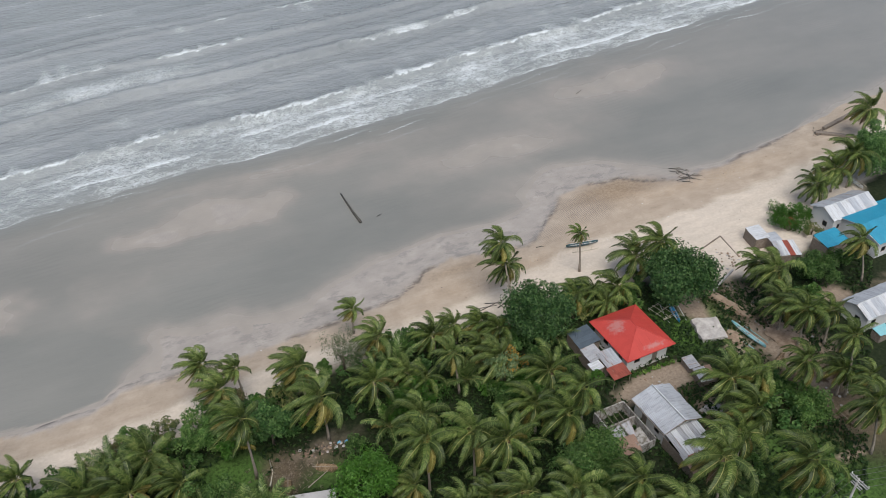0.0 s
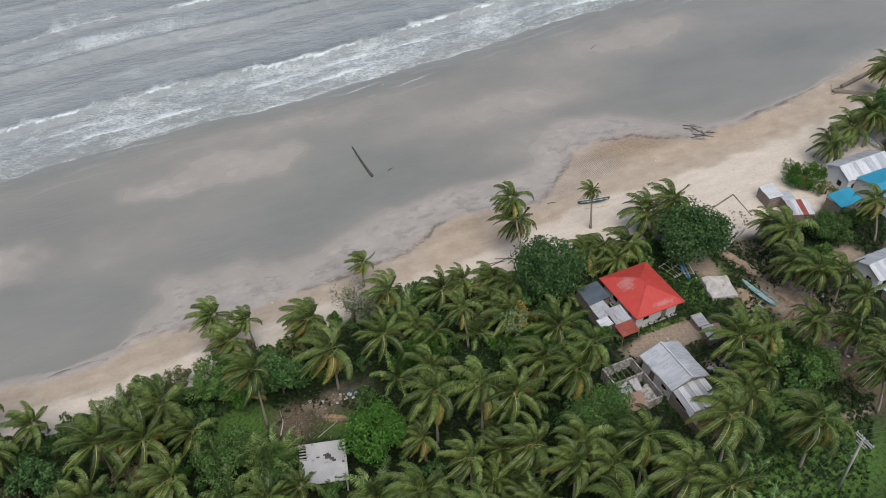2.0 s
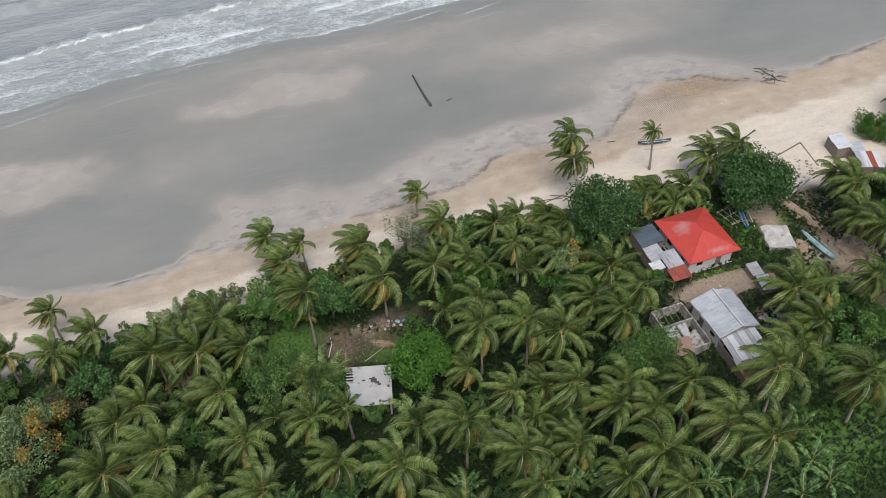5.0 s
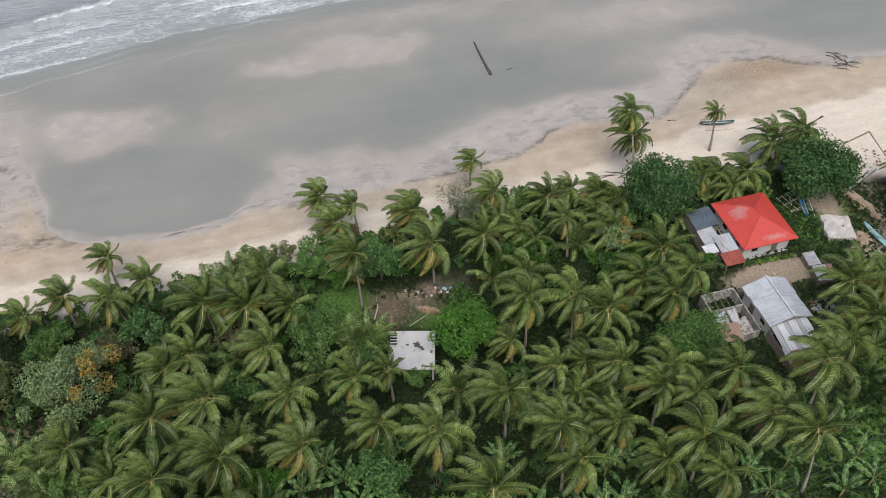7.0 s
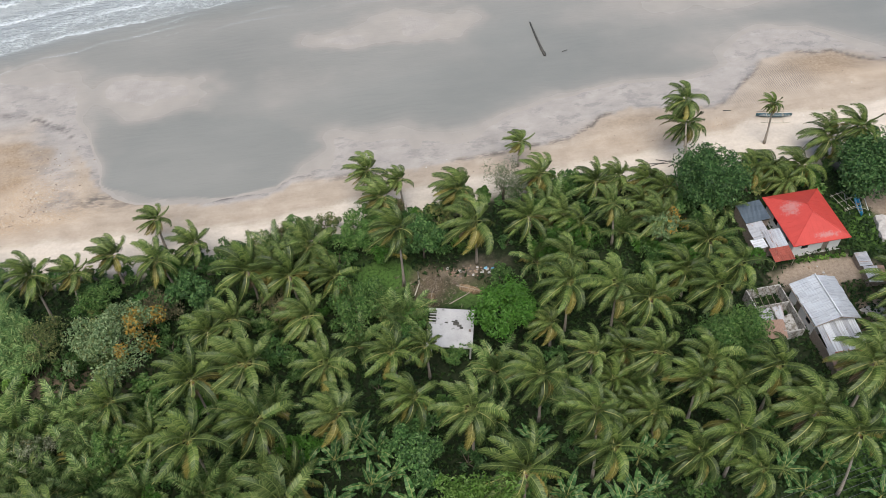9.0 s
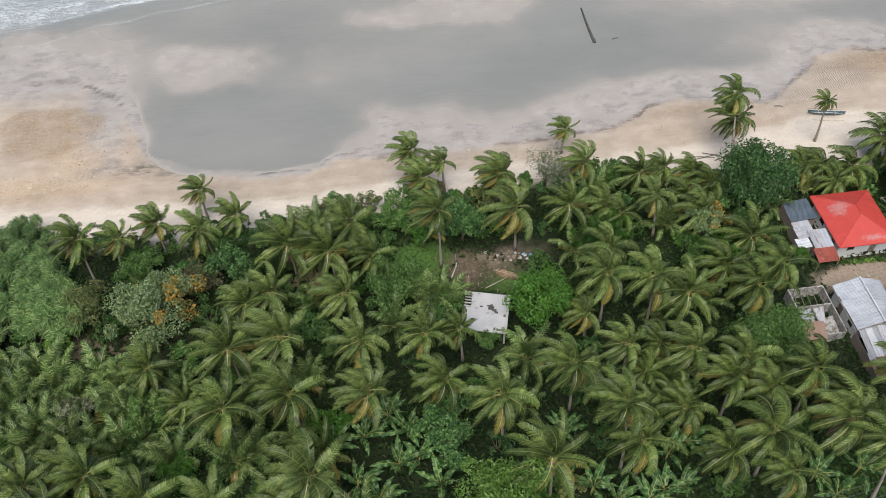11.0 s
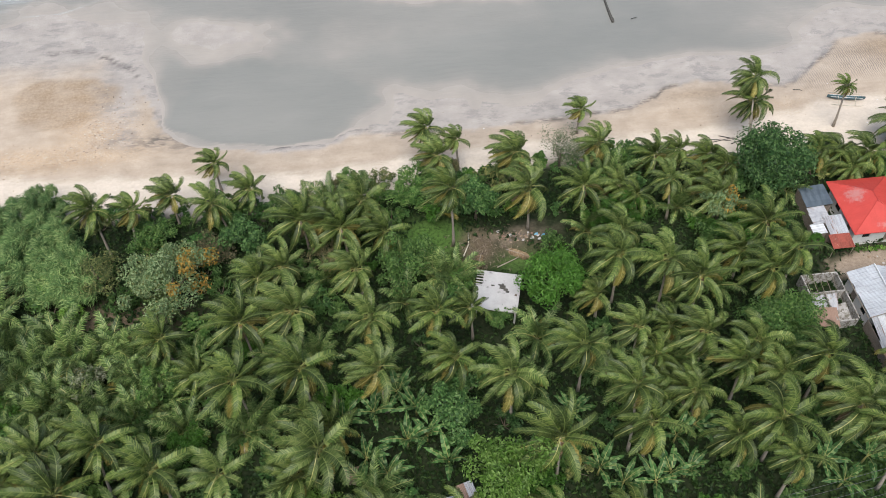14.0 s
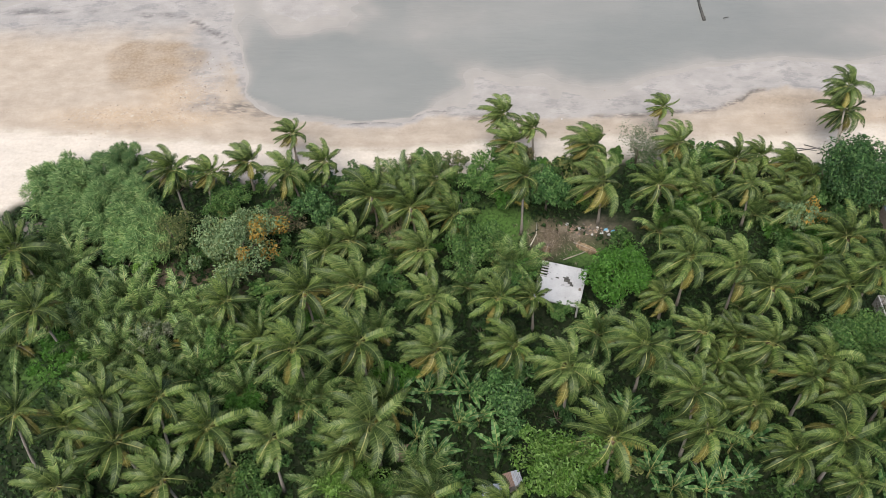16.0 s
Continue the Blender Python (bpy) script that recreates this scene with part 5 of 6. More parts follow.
def plate(points, thick):
    """A plate over a polygon, thickened downwards along its normal."""
    bm = bmesh.new()
    p = [Vector(q) for q in points]
    n = (p[1] - p[0]).cross(p[2] - p[0]).normalized()
    if n.z < 0:
        n = -n
    top = [bm.verts.new(q) for q in p]
    low = [bm.verts.new(q - n * thick) for q in p]
    bm.faces.new(top)
    bm.faces.new(low[::-1])
    for i in range(len(p)):
        j = (i + 1) % len(p)
        bm.faces.new((top[i], low[i], low[j], top[j]))
    bmesh.ops.recalc_face_normals(bm, faces=bm.faces[:])
    return bm


def bar(a, b2, r, sides=6):
    v, f = tube([a, b2], [r, r], sides)
    bm = bmesh.new()
    vs = [bm.verts.new(p) for p in v]
    for q in f:
        bm.faces.new([vs[i] for i in q])
    return bm


_sheets = {}


def corrugated(width, length, mat):
    """One corrugated sheet, waves running down its length (y)."""
    key = (round(width, 2), round(length, 2), mat.name)
    if key not in _sheets:
        n = max(6, int(width / 0.045))
        v, f = [], []
        for i in range(n + 1):
            x = width * i / n
            z = 0.014 * math.sin(2 * math.pi * x / 0.16)
            v += [(x, 0, z), (x, -length, z), (x, -length, z - 0.006), (x, 0, z - 0.006)]
        for i in range(n):
            o = i * 4
            f += [(o, o + 1, o + 5, o + 4), (o + 3, o + 7, o + 6, o + 2), (o + 1, o + 2, o + 6, o + 5), (o, o + 4, o + 7, o + 3)]
        _sheets[key] = mesh("roof_sheet", v, f, mat)
    return _sheets[key]


house_rng = random.Random(21)


def sheeted(parent, a, b2, c0, mats, width=0.82, courses=1):
    """Covers the slope with its top edge from a to b2 and a lower corner c0 (below a) with overlapping corrugated sheets."""
    a, b2, c0 = Vector(a), Vector(b2), Vector(c0)
    xd, yd = (b2 - a), (a - c0)
    w, l = xd.length, yd.length
    xd, yd = xd.normalized(), yd.normalized()
    zd = xd.cross(yd).normalized()
    rows = max(1, round(w / width))
    for k in range(courses):
        for i in range(rows):
            ln = l / courses + (0.12 if k < courses - 1 else house_rng.uniform(-0.05, 0.12))
            o = a + xd * (w * i / rows) - yd * (l * k / courses) + zd * (0.035 + 0.006 * (i % 2) - 0.014 * k + 0.014 * courses)
            m = Matrix((xd, yd, zd)).transposed().to_4x4()
            m = Matrix.Translation(o) @ m @ pose(0, 0, 0, 0, 0, house_rng.uniform(-0.5, 0.5))
            child("roof_sheet", corrugated(w / rows + 0.05, round(ln, 1), house_rng.choice(mats)), parent, m=m)


def walled(parent, x0, x1, y0, y1, h, mat, openings=(), thick=0.15):
    """Four walls round a rectangle; openings: (side, from, to, sill, head) along the wall, sides s, n, w, e."""
    for side in "snwe":
        length = (x1 - x0) if side in "sn" else (y1 - y0) - 2 * thick
        gaps = sorted([o[1:] for o in openings if o[0] == side])
        cells, at = [], 0.0
        for g0, g1, sill, head in gaps:
            cells.append((at, g0, 0, h))
            if sill > 0.05:
                cells.append((g0, g1, 0, sill))
            if head < h - 0.05:
                cells.append((g0, g1, head, h))
            at = g1
        cells.append((at, length, 0, h))
        out = []
        for c1, c2, z0, z1 in cells:
            if side == "s":
                out.append((x0 + c1, x0 + c2, y0, y0 + thick, z0, z1))
            elif side == "n":
                out.append((x0 + c1, x0 + c2, y1 - thick, y1, z0, z1))
            elif side == "w":
                out.append((x0, x0 + thick, y0 + thick + c1, y0 + thick + c2, z0, z1))
            else:
                out.append((x1 - thick, x1, y0 + thick + c1, y0 + thick + c2, z0, z1))
        part("wall", boxes(*out), mat, parent)
        for g0, g1, sill, head in gaps:
            kind = "window" if sill > 0.3 else "door"
            mid = thick / 2
            if side in "sn":
                y = (y0 if side == "s" else y1 - thick) + mid
                box_ = (x0 + g0 + 0.02, x0 + g1 - 0.02, y - 0.02, y + 0.02, sill + 0.02, head - 0.02)
            else:
                x = (x0 if side == "w" else x1 - thick) + mid
                box_ = (x - 0.02, x + 0.02, y0 + thick + g0 + 0.02, y0 + thick + g1 - 0.02, sill + 0.02, head - 0.02)
            x_, X_, y_, Y_, z_, Z_ = box_
            if kind == "window":
                e = 0.06
                if side in "sn":
                    fr = [(x_, X_, y_ - 0.03, Y_ + 0.03, z_, z_ + e), (x_, X_, y_ - 0.03, Y_ + 0.03, Z_ - e, Z_), (x_, x_ + e, y_ - 0.03, Y_ + 0.03, z_ + e, Z_ - e), (X_ - e, X_, y_ - 0.03, Y_ + 0.03, z_ + e, Z_ - e)]
                    glass = (x_ + e, X_ - e, y_ + 0.01, Y_ - 0.01, z_ + e, Z_ - e)
                else:
                    fr = [(x_ - 0.03, X_ + 0.03, y_, Y_, z_, z_ + e), (x_ - 0.03, X_ + 0.03, y_, Y_, Z_ - e, Z_), (x_ - 0.03, X_ + 0.03, y_, y_ + e, z_ + e, Z_ - e), (x_ - 0.03, X_ + 0.03, Y_ - e, Y_, z_ + e, Z_ - e)]
                    glass = (x_ + 0.01, X_ - 0.01, y_ + e, Y_ - e, z_ + e, Z_ - e)
                w_ = part("window", boxes(*fr), WOOD, parent, "timber-framed window with dark glass")
                part("pane", boxes(glass), GLASS, w_)
            else:
                d_ = part("door", boxes(box_), WOOD, parent, "plain wooden door")
                if side in "sn":
                    part("handle", bar((X_ - 0.1, y_ - 0.05 if side == "s" else Y_ + 0.05, 0.95), (X_ - 0.1, y_ - 0.05 if side == "s" else Y_ + 0.05, 1.1), 0.02), IRON, d_)
                else:
                    part("handle", bar((x_ - 0.05 if side == "w" else X_ + 0.05, Y_ - 0.1, 0.95), (x_ - 0.05 if side == "w" else X_ + 0.05, Y_ - 0.1, 1.1), 0.02), IRON, d_)


# red-roofed house: hip roof with a short ridge
hx, hy = 62.5, 65.8
red_house = thing("house", hx, hy, 0, "small white house with a worn red hip roof", "house", "houses by the beach")
walled(red_house, -3.35, 3.35, -3.75, 3.75, 2.75, WALL_WHITE, [("s", 1.2, 2.2, 1.0, 2.0), ("s", 4.2, 5.1, 0, 2.0), ("w", 1.0, 1.8, 0, 2.0), ("w", 4.2, 5.3, 1.0, 2.0), ("e", 2.0, 3.1, 1.0, 2.0)])
part("floor_slab", boxes((-3.6, 3.6, -4.0, 4.0, -0.2, 0.06)), CONCRETE_GREY, red_house)
ex0, ex1, ey0, ey1, ez, rz, ry = -3.95, 3.95, -4.45, 4.45, 2.78, 4.45, 0.75
ends = ((0, -ry, rz), (0, ry, rz))
cs = ((ex0, ey0, ez), (ex1, ey0, ez), (ex1, ey1, ez), (ex0, ey1, ez))
for poly in ((cs[0], cs[1], ends[0]), (cs[1], cs[2], ends[1], ends[0]), (cs[2], cs[3], ends[1]), (cs[3], cs[0], ends[0], ends[1])):
    part("roof_slope", plate(poly, 0.05), RED, red_house, "worn red sheet roofing")
for a, e in ((cs[0], ends[0]), (cs[1], ends[0]), (cs[2], ends[1]), (cs[3], ends[1]), (ends[0], ends[1])):
    part("ridge_cap", bar((a[0], a[1], a[2] + 0.02), (e[0], e[1], e[2] + 0.02), 0.055), RED, red_house)
for a, e in zip(cs, cs[1:] + cs[:1]):
    part("fascia", bar((a[0], a[1], a[2] - 0.07), (e[0], e[1], e[2] - 0.07), 0.05, 4), RED, red_house)
# seams of the long roof sheets
for k in range(-5, 6):
    x = k * 0.72
    lim = ry + (4.45 - ry) * abs(x) / 3.95
    zz = ez + (rz - ez) * (1 - abs(x) / 3.95)
    for s in (-1, 1):
        if 4.45 - lim > 0.3:
            part("roof_seam", bar((x, s * lim, zz + 0.012), (x, s * 4.43, ez + 0.012), 0.016, 4), RED, red_house)
for k in range(-5, 6):
    y = k * 0.8
    top = 0 if abs(y) < ry else 3.95 * (abs(y) - ry) / (4.45 - ry)
    zz = ez + (rz - ez) * (1 - top / 3.95)
    for s in (-1, 1):
        if 3.95 - top > 0.3:
            part("roof_seam", bar((s * top, y, zz + 0.012), (s * 3.93, y, ez + 0.012), 0.016, 4), RED, red_house)


def shed(name, x, y, w, d, high, low, mats, label, wall=WOOD, turn=0.0, courses=1, fall="s", walls=True, category="shed"):
    """A small shed under one slope of corrugated sheets that falls to the south, or to the west."""
    ob = thing(name, x, y, ground_z(x, y), label, category, turn=turn)
    for px in (-w / 2 + 0.1, w / 2 - 0.1):
        for py in (-d / 2 + 0.1, d / 2 - 0.1):
            s = (py / d + 0.5) if fall == "s" else (px / w + 0.5)
            part("post", bar((px, py, -0.1), (px, py, low + (high - low) * s - 0.03), 0.05), WOOD, ob)
    if walls:
        part("wall", boxes((-w / 2 + 0.1, w / 2 - 0.1, -d / 2 + 0.06, -d / 2 + 0.1, 0, low - 0.06)), wall, ob)
        part("wall", boxes((-w / 2 + 0.06, -w / 2 + 0.1, -d / 2 + 0.1, d / 2 - 0.1, 0, low - 0.06)), wall, ob)
        part("wall", boxes((w / 2 - 0.1, w / 2 - 0.06, -d / 2 + 0.1, d / 2 - 0.1, 0, low - 0.06)), wall, ob)
    if fall == "s":
        sheeted(ob, (-w / 2, d / 2, high), (w / 2, d / 2, high), (-w / 2, -d / 2, low), mats, courses=courses)
        part("rafter", bar((-w / 2 + 0.1, d / 2, high - 0.05), (-w / 2 + 0.1, -d / 2, low - 0.05), 0.03, 4), WOOD, ob)
        part("rafter", bar((w / 2 - 0.1, d / 2, high - 0.05), (w / 2 - 0.1, -d / 2, low - 0.05), 0.03, 4), WOOD, ob)
    else:
        sheeted(ob, (w / 2, d / 2, high), (w / 2, -d / 2, high), (-w / 2, d / 2, low), mats, courses=courses)
        part("rafter", bar((w / 2, d / 2 - 0.1, high - 0.05), (-w / 2, d / 2 - 0.1, low - 0.05), 0.03, 4), WOOD, ob)
        part("rafter", bar((w / 2, -d / 2 + 0.1, high - 0.05), (-w / 2, -d / 2 + 0.1, low - 0.05), 0.03, 4), WOOD, ob)
    return ob


shed("shed", 56.5, 68.5, 3.3, 3.4, 2.5, 2.15, [IRON_DARK], "lean-to under dark blue-grey iron sheets beside white wall", fall="w")
shed("shed", 55.8, 65.4, 2.2, 2.7, 2.3, 2.05, [IRON_PALE, IRON_OLD, RUST, IRON_OLD], "lean-to roofed with whitish and rusty loose sheets", fall="w")
shed("shed", 57.2, 63.6, 2.4, 2.8, 2.35, 2.1, [IRON, IRON_OLD], "lean-to roofed with pale grey iron sheets", fall="s")
shed("shed", 55.0, 63.4, 1.7, 1.6, 2.0, 1.8, [IRON_PALE], "little lean-to under bent whitish iron sheet", fall="w")
shed("shed", 57.0, 61.1, 2.7, 2.1, 2.1, 1.8, [RUST], "lean-to under rusty red iron sheets", fall="s", courses=2, walls=False)
shed("shed", 67.4, 58.9, 1.6, 2.2, 1.1, 0.95, [IRON, IRON_OLD], "narrow shed under grey iron sheets in yard", fall="w", turn=-8)
shed("shed", 67.6, 56.2, 2.6, 2.4, 1.2, 1.0, [IRON_OLD, BROWN_IRON], "weathered little shed under dull grey sheets", fall="s", turn=-8)

# grey gabled house with a lower porch roof
gray_house = thing("house", 58.2, 52.8, 0, "low house with grey corrugated gable roof and porch", "house", "houses by the beach")
walled(gray_house, -2.5, 2.5, -2.9, 2.9, 2.6, WALL_WHITE, [("w", 0.8, 1.8, 0.9, 1.9), ("w", 3.2, 4.2, 0, 2.0), ("e", 2.0, 3.0, 0.9, 1.9), ("n", 2.0, 2.9, 0, 2.0)])
sheeted(gray_house, (0, 3.2, 3.75), (0, -3.3, 3.75), (2.95, 3.2, 2.65), [IRON, IRON], 0.82, 2)
sheeted(gray_house, (0, -3.3, 3.75), (0, 3.2, 3.75), (-2.95, -3.3, 2.65), [IRON, IRON], 0.82, 3)
part("ridge_cap", bar((0, 3.2, 3.83), (0, -3.3, 3.83), 0.09), IRON_PALE, gray_house)
for s in (-1, 1):
    part("bargeboard", bar((0, -3.32, 3.66), (s * 2.95, -3.32, 2.56), 0.055, 4), WOOD, gray_house, "dark timber bargeboard")
    part("gable", plate(((-2.5, s * 2.82, 2.6), (2.5, s * 2.82, 2.6), (0, s * 2.82, 3.6)), 0.1), WOOD, gray_house)
sheeted(gray_house, (-2.75, -3.0, 2.55), (2.05, -3.0, 2.55), (-2.75, -6.7, 2.0), [IRON, IRON_OLD, IRON_PALE], 0.8, 1)
sheeted(gray_house, (-2.9, -6.1, 2.02), (1.9, -6.1, 2.02), (-2.9, -7.0, 1.85), [IRON_OLD, RUST, IRON_OLD, BROWN_IRON], 0.4, 1)
for px in (-2.6, -0.4, 1.8):
    part("post", bar((px, -8.7, -0.1), (px, -8.7, 1.75), 0.06), WOOD, gray_house)
    part("post", bar((px, -6.6, -0.1), (px, -6.6, 1.95), 0.06), WOOD, gray_house)
sheeted(gray_house, (-2.9, -6.95, 1.8), (1.9, -6.95, 1.8), (-2.9, -8.9, 1.55), [BROWN_IRON, BROWN_IRON, RUST], 0.8, 1)
part("wall", boxes((-2.7, -2.62, -8.7, -3.0, 0, 1.7)), WOOD, gray_house, "weathered plank wall")
part("gutter", bar((-3.05, 3.1, 2.55), (-3.05, -3.3, 2.5), 0.06), WOOD, gray_house)

# roofless walls beside it
ruin = thing("roofless_house", 52.3, 53.4, 0, "roofless white block walls with fallen ceiling sheets", "ruin", "houses by the beach")
for q in ((-2.2, 2.3, 3.2, 3.35, 0, 1.9), (-2.2, -2.05, -0.2, 3.2, 0, 1.9), (2.15, 2.3, -3.4, 3.2, 0, 1.9), (-0.2, 2.15, -3.4, -3.25, 0, 1.6), (-2.05, 2.15, 0.55, 0.7, 0, 1.9), (-0.3, -0.15, -3.25, 0.55, 0, 1.7)):
    part("wall", boxes(q), WALL_RUIN, ruin)
part("ceiling_sheet", plate(((-2.0, 0.5, 1.35), (1.2, 0.5, 1.6), (0.9, -1.5, 1.0), (-1.9, -1.3, 0.9)), 0.03), IRON_OLD, ruin, "fallen white ceiling sheet")
part("ceiling_sheet", plate(((0.2, -0.9, 0.9), (2.0, -0.6, 1.2), (1.9, -3.0, 0.9), (0.4, -2.6, 0.6)), 0.03), WALL_RUIN, ruin)
sheeted(ruin, (-2.6, -1.2, 1.7), (0.2, -1.6, 1.8), (-3.1, -3.6, 1.4), [BROWN_IRON], 0.8, 1)
for k in range(5):
    part("beam", bar((-1.9 + 0.8 * k, -0.1, 1.75), (-1.7 + 0.8 * k, 3.3, 1.85), 0.035, 4), WOOD, ruin)

# hut with a flat concrete roof
hut = thing("concrete_hut", 13.7, 58.25, ground_z(13.7, 58.25), "square hut with flat stained pale concrete roof", "hut", turn=-16)
walled(hut, -1.9, 1.9, -1.3, 2.3, 2.45, WALL_RUIN, [("s", 1.2, 2.1, 0, 2.0), ("e", 1.2, 2.2, 0.9, 1.9), ("n", 1.4, 2.2, 0.9, 1.9)])
for px in (-2.3, 2.3):
    part("post", boxes((px - 0.11, px + 0.11, -2.5, -2.28, 0, 2.46)), CONCRETE_GREY, hut, "square concrete post")
part("roof_slab", boxes((-1.95, 2.52, -2.75, 2.75, 2.46, 2.62), (-2.85, -1.95, -2.75, 0.5, 2.46, 2.62), (-2.85, -1.95, 2.25, 2.75, 2.46, 2.62)), CONCRETE, hut, "cracked pale concrete slab with dark stains")
for k in range(4):
    part("beam", boxes((-2.75, -1.96, 0.62 + 0.42 * k, 0.76 + 0.42 * k, 2.48, 2.58)), CONCRETE_GREY, hut)
part("dirt_patch", boxes((0.1, 0.8, 0.35, 0.9, 2.622, 2.66), (0.6, 1.1, 0.15, 0.5, 2.622, 2.65), (-0.1, 0.3, 0.8, 1.0, 2.622, 2.645), (0.9, 1.3, -0.1, 0.2, 2.622, 2.645), (0.3, 0.6, 0.85, 1.15, 2.622, 2.65)), LOG, hut, "dark patch of rotten litter")
part("dirt_patch", boxes((-0.9, -0.5, 0.6, 0.8, 2.622, 2.64)), LOG, hut, "dark patch of rotten litter")
for px, py in ((2.0, 2.2), (2.1, -0.3), (2.0, -2.3), (-2.2, 2.4)):
    part("column_stub", boxes((px - 0.14, px + 0.14, py - 0.14, py + 0.14, 2.622, 2.74)), DRIFT, hut)


def gabled(x, y, w, d, eave, ridge, mats, mats2, label, wall=WALL_WHITE, turn=0.0):
    """A house under two sheeted slopes; the ridge runs along x."""
    ob = thing("house", x, y, ground_z(x, y), label, "house", "houses by the beach", turn=turn)
    walled(ob, -w / 2 + 0.35, w / 2 - 0.35, -d / 2 + 0.35, d / 2 - 0.35, eave - 0.12, wall, [("s", 1.0, 2.0, 0.9, 1.9), ("s", w * 0.5, w * 0.5 + 0.9, 0, 2.0), ("w", 1.0, 1.9, 0.9, 1.9)])
    sheeted(ob, (-w / 2, 0, ridge), (w / 2, 0, ridge), (-w / 2, -d / 2, eave), mats)
    sheeted(ob, (w / 2, 0, ridge), (-w / 2, 0, ridge), (w / 2, d / 2, eave), mats2)
    part("ridge_cap", bar((-w / 2, 0, ridge + 0.07), (w / 2, 0, ridge + 0.07), 0.08), mats[0], ob)
    for s in (-1, 1):
        part("gable", plate(((s * (w / 2 - 0.38), -d / 2 + 0.35, eave - 0.12), (s * (w / 2 - 0.38), d / 2 - 0.35, eave - 0.12), (s * (w / 2 - 0.38), 0, ridge - 0.12)), 0.12), wall, ob)
        for e in (-1, 1):
            part("bargeboard", bar((s * w / 2, 0, ridge - 0.05), (s * w / 2, e * d / 2, eave - 0.05), 0.06, 4), WALL_WHITE, ob)
    return ob


gabled(111.5, 74.2, 9.8, 5.2, 3.1, 4.3, [IRON_PALE, IRON_PALE, IRON], [IRON, IRON_OLD], "white house with pale gable roof near the beach")
gabled(115.5, 68.4, 14.5, 8.6, 3.0, 4.1, [BLUE], [BLUE], "house under a wide bright blue sheet roof", WALL_WHITE)
shed("porch", 103.6, 69.3, 4.6, 3.2, 2.7, 2.3, [BLUE], "low porch under bright blue roof sheets", fall="s", category="porch")
gabled(98.6, 55.2, 10.4, 4.8, 2.8, 3.8, [IRON_PALE, IRON], [IRON, IRON], "low house with whitish corrugated gable roof")
shed("shed", 94.8, 76.0, 2.4, 3.4, 2.2, 2.0, [IRON_PALE], "beach shed under a clean white sheet roof", fall="w", turn=-12)
shed("shed", 96.2, 73.9, 2.0, 2.6, 2.0, 1.9, [IRON], "beach shed under light grey sheets", fall="w", turn=-12)
shed("shed", 95.9, 70.9, 3.6, 3.4, 2.2, 1.9, [IRON_PALE, RUST, IRON_OLD], "small hut under white and rusty red sheets", fall="s", turn=-20)
shed("shed", 102.6, 76.6, 1.7, 1.5, 1.4, 1.2, [RUST], "rusty little store by the fence", fall="s")
shed("shed", 94.9, 51.3, 2.4, 1.6, 1.6, 1.4, [BOAT_TURQ], "low lean-to under turquoise sheets", fall="s")
shed("shed", -4.3, 38.2, 2.1, 1.2, 1.7, 1.5, [BROWN_IRON], "tiny shelter under a rusty brown sheet", fall="s", turn=4)
shed("shed", 4.6, 32.9, 1.9, 2.6, 2.3, 2.0, [IRON_PALE, IRON], "small hut under pale iron sheets among palms", fall="s", turn=3)
shed("shed", 6.7, 34.9, 1.7, 1.5, 2.0, 1.8, [BROWN_IRON, IRON_OLD], "small shelter under brown and grey sheets", fall="s", turn=16)


# ---- boats, walls, pole and driftwood ----
def bangka(x, y, turn, length, hull_mat, float_mat, label, name="outrigger_boat"):
    """A slim outrigger canoe with two bamboo floats on bowed arms."""
    ob = thing(name, x, y, ground_z(x, y), label, "boat", "outrigger boats", turn=turn)
    n = 12
    bm = bmesh.new()
    ringl = []
    for i in range(n + 1):
        s = i / n * 2 - 1
        w = 0.36 * (1 - abs(s) ** 2.6) + 0.02
        top = 0.55 + 0.25 * abs(s) ** 2.5
        low = 0.06 + 0.30 * abs(s) ** 3
        px = s * length / 2
        ringl.append([bm.verts.new(q) for q in ((px, -w, top), (px, -w * 0.75, (top + low) / 2), (px, 0, low), (px, w * 0.75, (top + low) / 2), (px, w, top), (px, w * 0.82, top - 0.02), (px, 0, low + 0.10), (px, -w * 0.82, top - 0.02))])
    for a, b2 in zip(ringl, ringl[1:]):
        for k in range(8):
            bm.faces.new((a[k], b2[k], b2[(k + 1) % 8], a[(k + 1) % 8]))
    bm.faces.new(ringl[0])
    bm.faces.new(ringl[-1][::-1])
    bmesh.ops.recalc_face_normals(bm, faces=bm.faces[:])
    part("hull", bm, hull_mat, ob)
    for s in (-0.55, 0.0, 0.55):
        part("thwart", boxes((s * length / 2 - 0.1, s * length / 2 + 0.1, -0.3, 0.3, 0.47, 0.51)), WOOD, ob)
    for s in (-1, 1):
        part("gunwale", bar((-length * 0.42, s * 0.24, 0.64), (length * 0.42, s * 0.24, 0.64), 0.03), WALL_WHITE, ob)
        v, f = tube([(-length * 0.40, s * 1.3, 0.16), (0, s * 1.34, 0.08), (length * 0.36, s * 1.3, 0.10), (length * 0.44, s * 1.26, 0.22)], [0.05, 0.06, 0.055, 0.03], 6)
        child("float", mesh("float", v, f, float_mat, smooth_shade=True), ob)
    for s in (-0.22, 0.22):
        v, f = tube([(s * length, -1.36, 0.15), (s * length, -0.7, 0.62), (s * length, 0, 0.70), (s * length, 0.7, 0.62), (s * length, 1.36, 0.15)], [0.035] * 5, 6)
        child("outrigger_arm", mesh("outrigger_arm", v, f, BAMBOO, smooth_shade=True), ob)
    return ob


